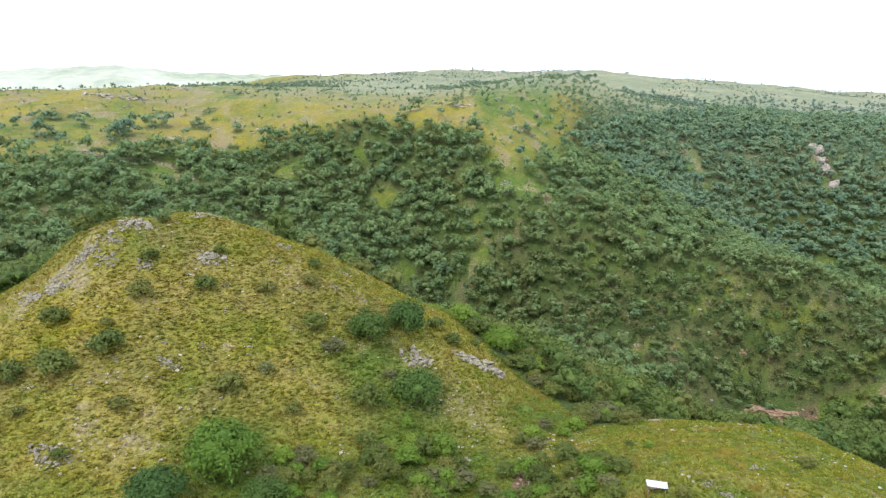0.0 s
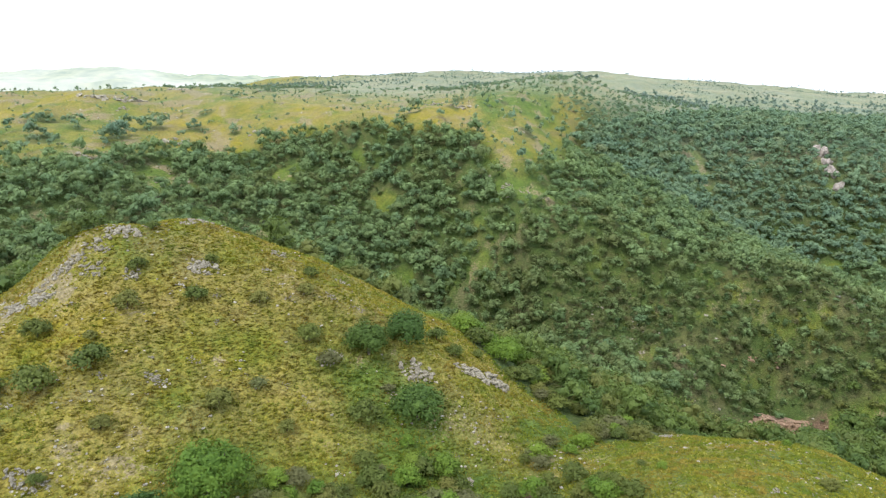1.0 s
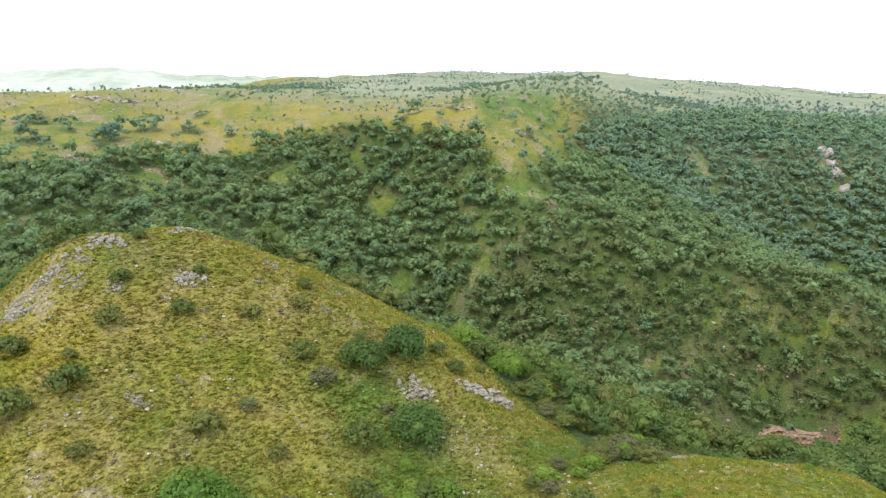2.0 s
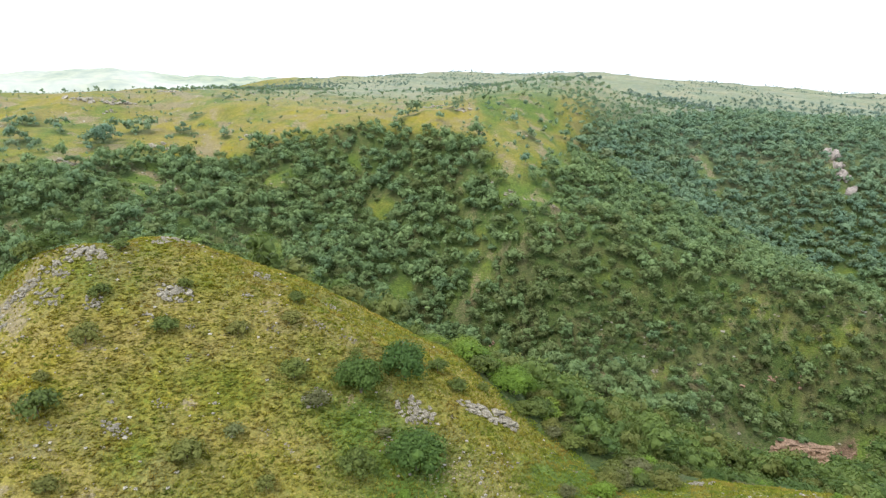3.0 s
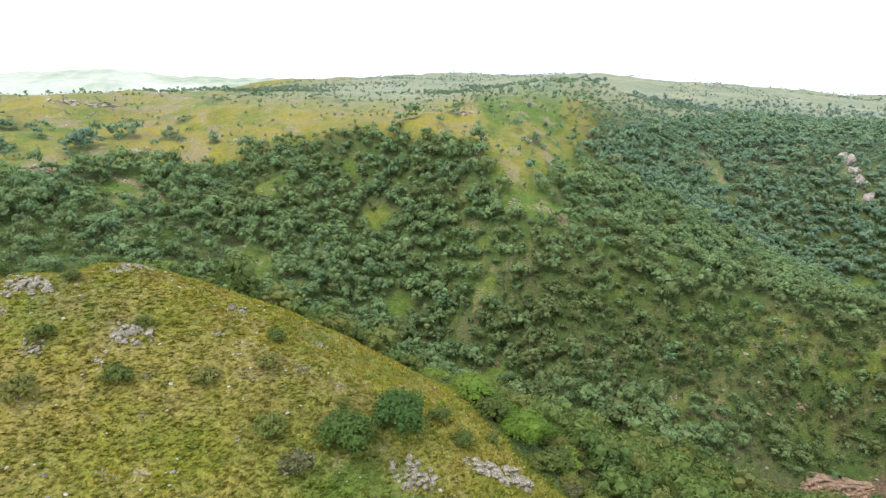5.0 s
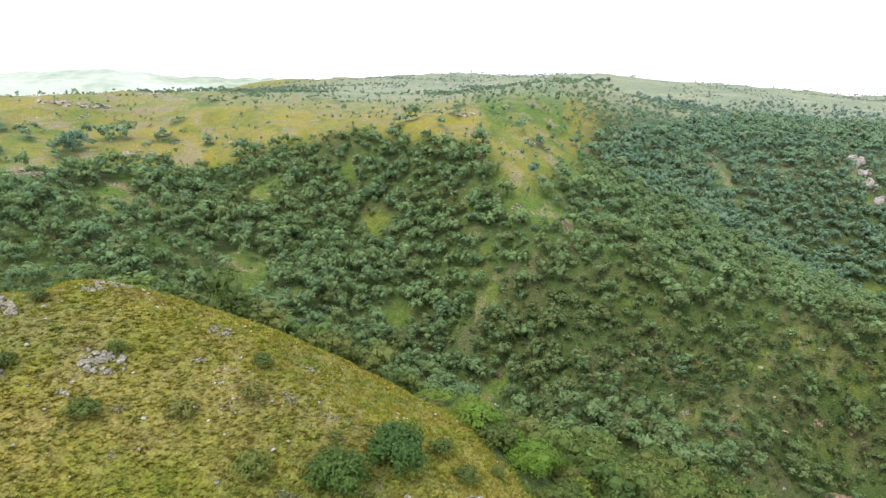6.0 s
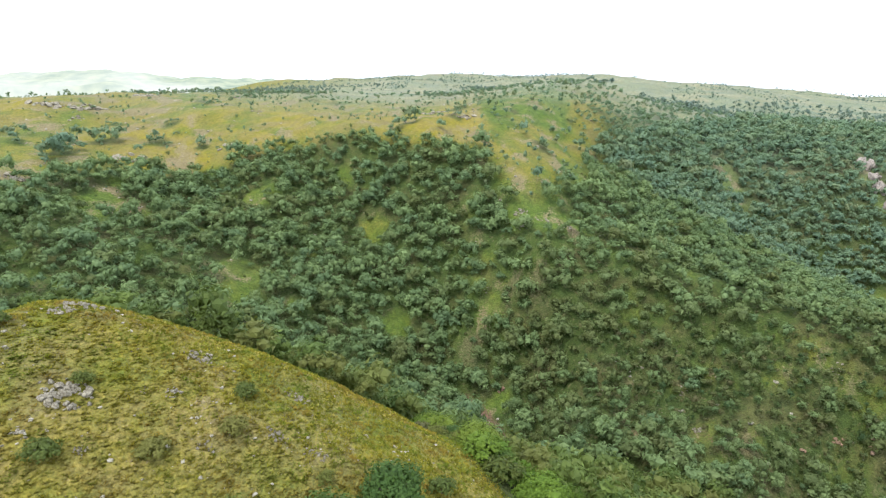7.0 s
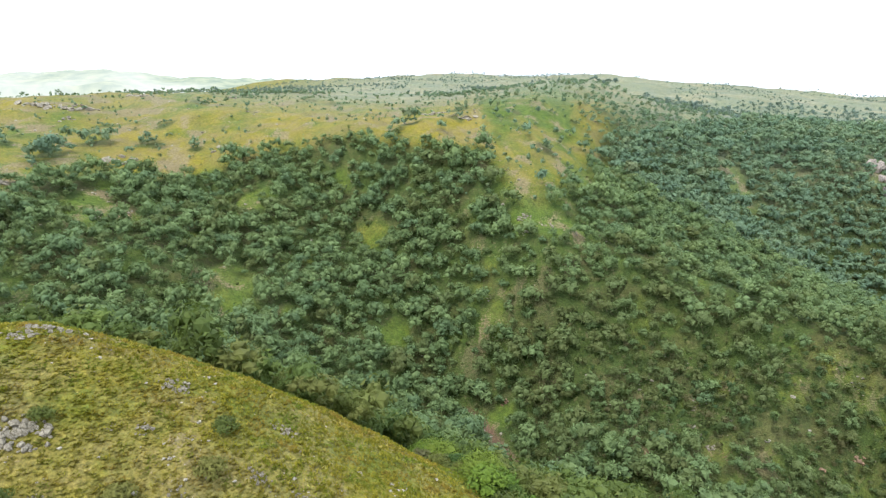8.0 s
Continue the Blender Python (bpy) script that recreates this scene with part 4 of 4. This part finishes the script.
HILL_ROCK = "weathered grey granite outcrop in the dry grass"
for i, (x, y, w, n) in enumerate([(-40.2, 94.0, 6.2, 34), (-18.9, 96.0, 2.8, 14), (-35.2, 83.8, 1.4, 5), (-39.9, 71.6, 3.6, 18), (-16.9, 84.8, 2.8, 14),
                                  (-3.5, 85.0, 5.5, 24), (-7.5, 78.6, 1.8, 8), (-14.2, 95.2, 2.2, 12), (-0.5, 64.8, 2.2, 9), (2.1, 72.6, 1.6, 8),
                                  (-57.4, 65.0, 2.6, 10), (33.1, 54.4, 1.8, 9), (33.7, 52.4, 2.6, 14), (35.1, 50.4, 2.6, 14), (48, 71, 1.6, 8), (50.8, 71.7, 1.8, 9), (50, 66.9, 2.0, 9), (46.7, 57.9, 1.4, 6), (-36.5, 88.6, 1.8, 9), (-18.8, 105.2, 3.2, 18), (-52.5, 103, 3.2, 16),
                                  (-40.7, 72.2, 3.0, 18), (-18.9, 95.2, 2.2, 13), (-15.2, 95.0, 1.8, 10), (-18.2, 82.8, 3.2, 19), (-35.4, 84.2, 1.8, 10), (-23.0, 76.8, 1.8, 10), (-36.4, 76.8, 2.4, 14), (-47.1, 70.1, 2.2, 13), (-36.4, 88.3, 1.6, 9), (-7.4, 80.3, 2.2, 13), (-50.0, 89.0, 4.0, 24), (-57.3, 90.2, 4.5, 27), (-56.8, 93.6, 3.5, 21), (38.6, 83.6, 4.2, 28), (-3.8, 86.4, 6.0, 30), (43.5, 74.5, 2.6, 12), (-30.5, 105.0, 4.2, 18), (-33.5, 97.0, 1.6, 7), (-25.5, 92.0, 2.4, 9), (-29.0, 76.5, 1.6, 6)]):
    outcrop(x, y, w, int(n * 1.5), HILL_ROCK, "outcrops on the near hill", i, size=(0.035, 0.11), tall=0.95, sunk=0.22)
strewn = np.random.default_rng(91)
for i in range(34):
    x, y = strewn.uniform(-62, 48), strewn.uniform(56, 102)
    if y < forest_edge(x) - 3 and np.hypot(x + 8, y - 84) > 7 and np.hypot(x + 2.5, y - 76) > 5 and not (x > -22 and x < 30 and y < 68):
        outcrop(x, y, 0.9 + 1.5 * strewn.random() ** 2, int(strewn.integers(4, 9)), "small cluster of grey stones in the grass", "stone clusters", 300 + i, size=(0.08, 0.24), tall=0.6, sunk=0.3)
for i, (x, y, w, n) in enumerate([(4.4, 90.6, 3.6, 34), (6.8, 91.2, 4.0, 38), (10.2, 92.8, 4.4, 46)]):
    outcrop(x, y, w, n, "slabby pale grey rock ledge on the hill flank", "ledges on the hill flank", 40 + i, size=(0.06, 0.2), tall=0.85, sunk=0.22, deep=0.75, long=1.3, lean=-35)
for i, (x, y, w, n) in enumerate([(-68.1, 86.5, 6.5, 40), (-64.0, 86.0, 6.0, 46), (-61.7, 92.0, 6.0, 46), (-55.9, 88.8, 3.6, 24), (-55.0, 98.0, 6.4, 50), (-58.5, 95.0, 5.0, 36), (-47.0, 106.0, 4.0, 26), (-45.6, 108.5, 4.6, 34), (-65.5, 90.0, 5.0, 30)]):
    outcrop(x, y, w, n, "grey rock slabs along the stony hill shoulder", "rocks on the hill shoulder", 60 + i, size=(0.035, 0.12), tall=0.8, sunk=0.28)
for i, (x, y, w, n) in enumerate([(26.0, 241, 5.0, 30), (26.2, 236, 4.4, 24), (33, 239, 5.0, 14), (40, 236, 6.0, 12), (21.3, 261, 3.2, 12), (20, 268, 2.6, 8), (-139, 240, 11, 26), (-120, 278, 15, 26),
                                  (-168, 338, 13, 20), (-164, 344, 14, 20), (-161, 325, 8, 12), (-182, 336, 16, 22), (-86, 293, 9, 12), (-108, 239, 8, 22), (-104, 245, 6, 14), (8, 308, 12, 16),
                                  (-3, 324, 13, 18), (145, 365, 5, 12), (142, 346, 5, 12), (146, 395, 10, 14), (101, 319, 4, 9), (-154, 379, 14, 12), (-110, 393, 9, 9), (11, 239, 3, 9), (13, 224, 3, 9), (63, 173, 3.5, 12), (63, 186, 3, 9), (98, 179, 4, 10)]):
    outcrop(x, y, w, n, "pale rock outcrop on the far slope", "outcrops on the far slopes", 80 + i, size=(0.06, 0.16), tall=0.5)
for i, (x, y, w, n) in enumerate([(222, 367, 8.5, 30), (220.5, 358, 5.0, 14), (219.5, 351, 8.0, 28), (221, 342.5, 6.5, 22)]):
    outcrop(x, y, w, n, "tall pinkish-grey crag standing out of the forest", "crags", 100 + i, red=CRAG_STONES, size=(0.14, 0.32), tall=1.5, deep=0.5, sunk=-0.1)
for i, (x, y, w, n) in enumerate([(15.5, 186, 3.4, 14), (17.5, 181, 3.4, 14), (11.3, 61, 2.2, 5), (17.5, 203, 3, 8), (102, 166, 4, 9), (94, 168, 3, 8), (85, 165, 3.5, 8)]):
    outcrop(x, y, w, n, "reddish broken rock beside the stream", "red rocks", 120 + i, red=RED_STONES, size=(0.1, 0.26))


def rock_bank(x0, x1):
    """The cut bank above the lower stream: a ledged reddish rock face with a shadowed hollow, and pale slabs at its foot."""
    top = new("rock_bank")
    xm = (x0 + x1) / 2
    top.matrix_basis = pose(xm, 152, float(height(xm, 152)[0]))
    zb = top.matrix_basis.translation.z
    nu, nv = 96, 26
    u, v = np.meshgrid(np.linspace(0, 1, nu), np.linspace(0, 1, nv))
    x = x0 + (x1 - x0) * u
    foot = height(x, np.full_like(x, 149.0)) - 0.8
    tall = 7.2 * np.sin(np.pi * np.clip(u * 1.04 + 0.02, 0, 1)) ** 0.7 * (0.7 + 0.55 * fbm(x, 0 * x, 7, 111)) + 0.6
    z = foot + tall * v
    step = np.floor(v * 5 + fbm(x, z * 2, 5, 113) * 1.6) / 5
    y = 148.4 + 2.6 * step + 0.5 * v + (fbm(x * 1.4, z * 1.8, 3.2, 115) - 0.5) * 1.7 + (fbm(x, z, 0.9, 117, 2) - 0.5) * 0.5 + 1.4 * (u - 0.5) ** 2
    y = y + 2.2 * np.exp(-((x - (x0 + 0.55 * (x1 - x0))) / 1.6) ** 2 - ((z - foot - 1.0) / 0.9) ** 2)
    y[-1] += 3.5
    z[-1] -= 0.6
    i = np.arange(nu * nv).reshape(nv, nu)
    f = np.stack([i[:-1, :-1], i[:-1, 1:], i[1:, 1:], i[1:, :-1]], -1).reshape(-1, 4)
    face = new("face", mesh_from("face", np.stack([x - xm, y - 152, z - zb], -1).reshape(-1, 3), f, [M_REDROCK]))
    face.parent = top
    rng = np.random.default_rng(119)
    for sx, sy, r, t in ((-4.6, -4.2, 1.3, 1.3), (-2.8, -4.4, 1.7, 1.1), (-0.8, -4.2, 1.4, 0.8), (-7.0, -4.4, 0.9, 1.1), (2.6, -4.6, 1.0, 0.5), (-9.4, -4.2, 0.8, 0.7)):
        slab = new("slab", STONES[int(rng.integers(0, 6))])
        slab.parent = top
        slab.matrix_basis = pose(sx, sy, float(height(xm + sx, 152 + sy)[0]) - zb + r * t * 0.3, 20 + rng.normal() * 10, rng.normal() * 12, rng.random() * 360)
        slab.scale = (r, r * 0.7, r * t)
        tagged(slab, "pale grey slab")
    return tagged(top, "reddish cut rock bank above the stream bed", "rock bank")


rock_bank(85, 108)
for i, (x, y, w, n) in enumerate([(68, 148.5, 4, 9), (74, 149, 5, 12), (79, 149.5, 5, 12), (84, 149, 4, 10), (106, 148.5, 4, 8)]):
    outcrop(x, y, w, n, "broken reddish rock bank above the stream bed", "stream bank", 140 + i, red=RED_STONES, size=(0.08, 0.26), tall=0.9, deep=0.5, sunk=0.2)
for i, (x, y, w, n) in enumerate([(9.4, 197.5, 3.6, 18), (11.6, 194.0, 3.0, 14), (14.5, 188.5, 2.6, 10)]):
    outcrop(x, y, w, n, "pale grey boulders in the upper stream bed", "stream boulders", 170 + i, size=(0.1, 0.28), tall=0.8)
outcrop(53.5, 124.5, 4, 12, "pale rock outcrop on the gully lip", "outcrops on the near hill", 161, size=(0.1, 0.24), tall=0.9, sunk=0.1)


def stone_scatter():
    """Loose stones strewn over the grass, joined."""
    rng = np.random.default_rng(301)
    n = 15000
    x, y = rng.uniform(-80, 75, n), rng.uniform(42, 112, n)
    w = np.clip((fbm(x, y, 7, 53) - 0.45) * 3 + 0.5 * np.exp(-(np.hypot(x - 5, y - 80) / 9) ** 2) + 0.8 * np.exp(-((near_line(x, y, [(-75, 84), (-62, 90), (-53, 98)]) / 5) ** 2)), 0.04, 1) * np.clip(fbm(x, y, 2.5, 77) * 1.6 - 0.2, 0.1, 1)
    keep = (rng.random(n) < w) & (y < forest_edge(x))
    x, y = x[keep], y[keep]
    x2, y2 = rng.uniform(-230, 260, 9000), rng.uniform(100, 380, 9000)
    c = cover_map(x2, y2, height(x2, y2))
    keep = (rng.random(9000) < c[:, 1] * 0.55 + c[:, 2] * 0.5 + 0.45 * spur_face(x2, y2) * (fbm(x2, y2, 9, 87) > 0.47)) & (y2 > forest_edge(x2))
    x, y = np.r_[x, x2[keep]], np.r_[y, y2[keep]]
    far = np.r_[np.zeros(len(x) - keep.sum()), np.ones(keep.sum())]
    r = (0.07 + 0.28 * rng.random(len(x)) ** 3.2) * (1 + 1.2 * far)
    base = ICO1[0]
    v = base[None] * (0.55 + 0.8 * rng.random((len(x), 12, 1))) * r[:, None, None] * np.array([1, 1, 0.55])
    v = v + np.stack([x, y, height(x, y) + r * 0.05], -1)[:, None]
    f = ICO1[1][None] + (np.arange(len(x)) * 12)[:, None, None]
    ob = new("loose_stones", mesh_from("loose_stones", v.reshape(-1, 3), f.reshape(-1, 3), [M_PALE]))
    tagged(ob, "pale loose stones strewn over the grass", "stones", kind="stuff")


stone_scatter()


def stone_pen(x, y, radius):
    """A tumbled ring of field stones."""
    rng = np.random.default_rng(77)
    top = new("stone_pen")
    z0 = float(height(x, y)[0])
    top.matrix_basis = pose(x, y, z0)
    for i in range(46):
        a = 0.6 + 4.6 * i / 45 + rng.normal() * 0.03
        dx, dy = math.cos(a) * radius * 1.1 * (1 + 0.2 * rng.normal()), math.sin(a) * radius * 0.45 * (1 + 0.25 * rng.normal()) - math.cos(a) * 0.7
        ob = new("stone", STONES[int(rng.integers(0, 6))])
        ob.parent = top
        r = 0.17 + 0.17 * rng.random()
        ob.matrix_basis = pose(dx, dy, float(height(x + dx, y + dy)[0]) - z0 + r * (0.4 + 0.8 * (i % 3 == 0)), rng.normal() * 20, rng.normal() * 20, rng.random() * 360)
        ob.scale = (r * 1.3, r, r * 0.8)
    tagged(top, "tumbled ring of grey field stones in the grass", "stone wall")


stone_pen(-47.6, 53.6, 2.3)


# ---- tussock grass over the near hill and the knoll ----
def tussocks():
    rng = np.random.default_rng(401)
    n = 190000
    x, y = rng.uniform(-82, 80, n), rng.uniform(40, 122, n)
    keep = (y < forest_edge(x) + 2) & (np.abs(x) < 0.74 * (y + 18) + 4)
    x, y = x[keep], y[keep]
    z = height(x, y)
    c = cover_map(x, y, z)
    keep = rng.random(len(x)) > c[:, 1] * 1.1 + c[:, 2] + np.clip(0.55 - fbm(x, y, 1.6, 83) * 1.1, 0, 0.5)
    x, y, z, c = x[keep], y[keep], z[keep], c[keep]
    m, blades = len(x), 4
    s = 0.14 + 0.24 * rng.random(m) ** 2
    a = rng.random((m, 1)) * 6.28 + np.arange(blades) * 6.28 / blades + rng.normal(size=(m, blades)) * 0.35
    out = s[:, None] * (0.6 + 0.6 * rng.random((m, blades)))
    up = s[:, None] * (0.34 + 0.52 * rng.random((m, blades)))
    ca, sa = np.cos(a), np.sin(a)
    wide = s[:, None] * 0.62
    p = np.stack([x, y, z - 0.05], -1)[:, None, :] + np.stack([ca, sa, 0 * a], -1) * s[:, None, None] * 0.25
    v0 = p + np.stack([-sa * wide, ca * wide, 0 * a], -1)
    v1 = p + np.stack([sa * wide, -ca * wide, 0 * a], -1)
    v2 = p + np.stack([ca * out, sa * out, up], -1)
    v = np.stack([v0, v1, v2], 2).reshape(-1, 3)
    f = np.arange(m * blades * 3).reshape(-1, 3)
    me = mesh_from("tussock_grass", v, f, [M_GRASS])
    tone = np.clip(c[:, 0] + rng.normal(size=m) * 0.13, 0, 1)
    add_tone(me, np.repeat(tone, blades * 3))
    shade = me.attributes.new("shade", "FLOAT", "POINT")
    shade.data.foreach_set("value", np.repeat(0.80 + 0.40 * rng.random(m), blades * 3).astype(np.float32))
    tagged(new("tussock_grass", me), "yellow-green tussock grass covering the hill", "grass", kind="stuff")


tussocks()


# ---- the small white-roofed shelter on the knoll ----
def box_bm(sx, sy, sz, bevel=0.01):
    bm = bmesh.new()
    bmesh.ops.create_cube(bm, size=1)
    bmesh.ops.scale(bm, vec=(sx, sy, sz), verts=bm.verts)
    bmesh.ops.bevel(bm, geom=bm.edges[:], offset=bevel, segments=1, affect="EDGES")
    return bm


def part(name, bm, mat, parent, m, label=""):
    me = bpy.data.meshes.new(name)
    bm.to_mesh(me)
    bm.free()
    me.materials.append(mat)
    ob = new(name, me)
    ob.parent = parent
    ob.matrix_basis = m
    return tagged(ob, label)


def shelter(x, y, turn):
    z = float(height(x, y)[0])
    top = new("shelter")
    top.matrix_basis = pose(x, y, z, 0, 0, turn)
    bm = bmesh.new()
    n, L, Wd = 36, 2.5, 1.7
    rows = [[bm.verts.new((-L / 2 + L * i / n, (j - 0.5) * Wd, 0.022 * math.sin(i * math.pi / 1.5) - (j - 0.5) * 0.22)) for i in range(n + 1)] for j in (0, 1)]
    for i in range(n):
        bm.faces.new((rows[0][i], rows[0][i + 1], rows[1][i + 1], rows[1][i]))
    bmesh.ops.solidify(bm, geom=bm.faces[:], thickness=0.02)
    part("roof", bm, M_ROOF, top, pose(0, 0, 1.15), "white corrugated sheet roof")
    for sx in (-1, 1):
        for sy in (-1, 1):
            part("post", box_bm(0.1, 0.1, 1.3), M_POST, top, pose(sx * 1.0, sy * 0.5, 0.46 - sy * 0.06))
    part("wall", box_bm(2.0, 0.12, 0.9), M_WALL, top, pose(0, 0.62, 0.4))
    return tagged(top, "small open shelter with a white sheet roof", "shelter")


shelter(27.2, 52.6, -14)
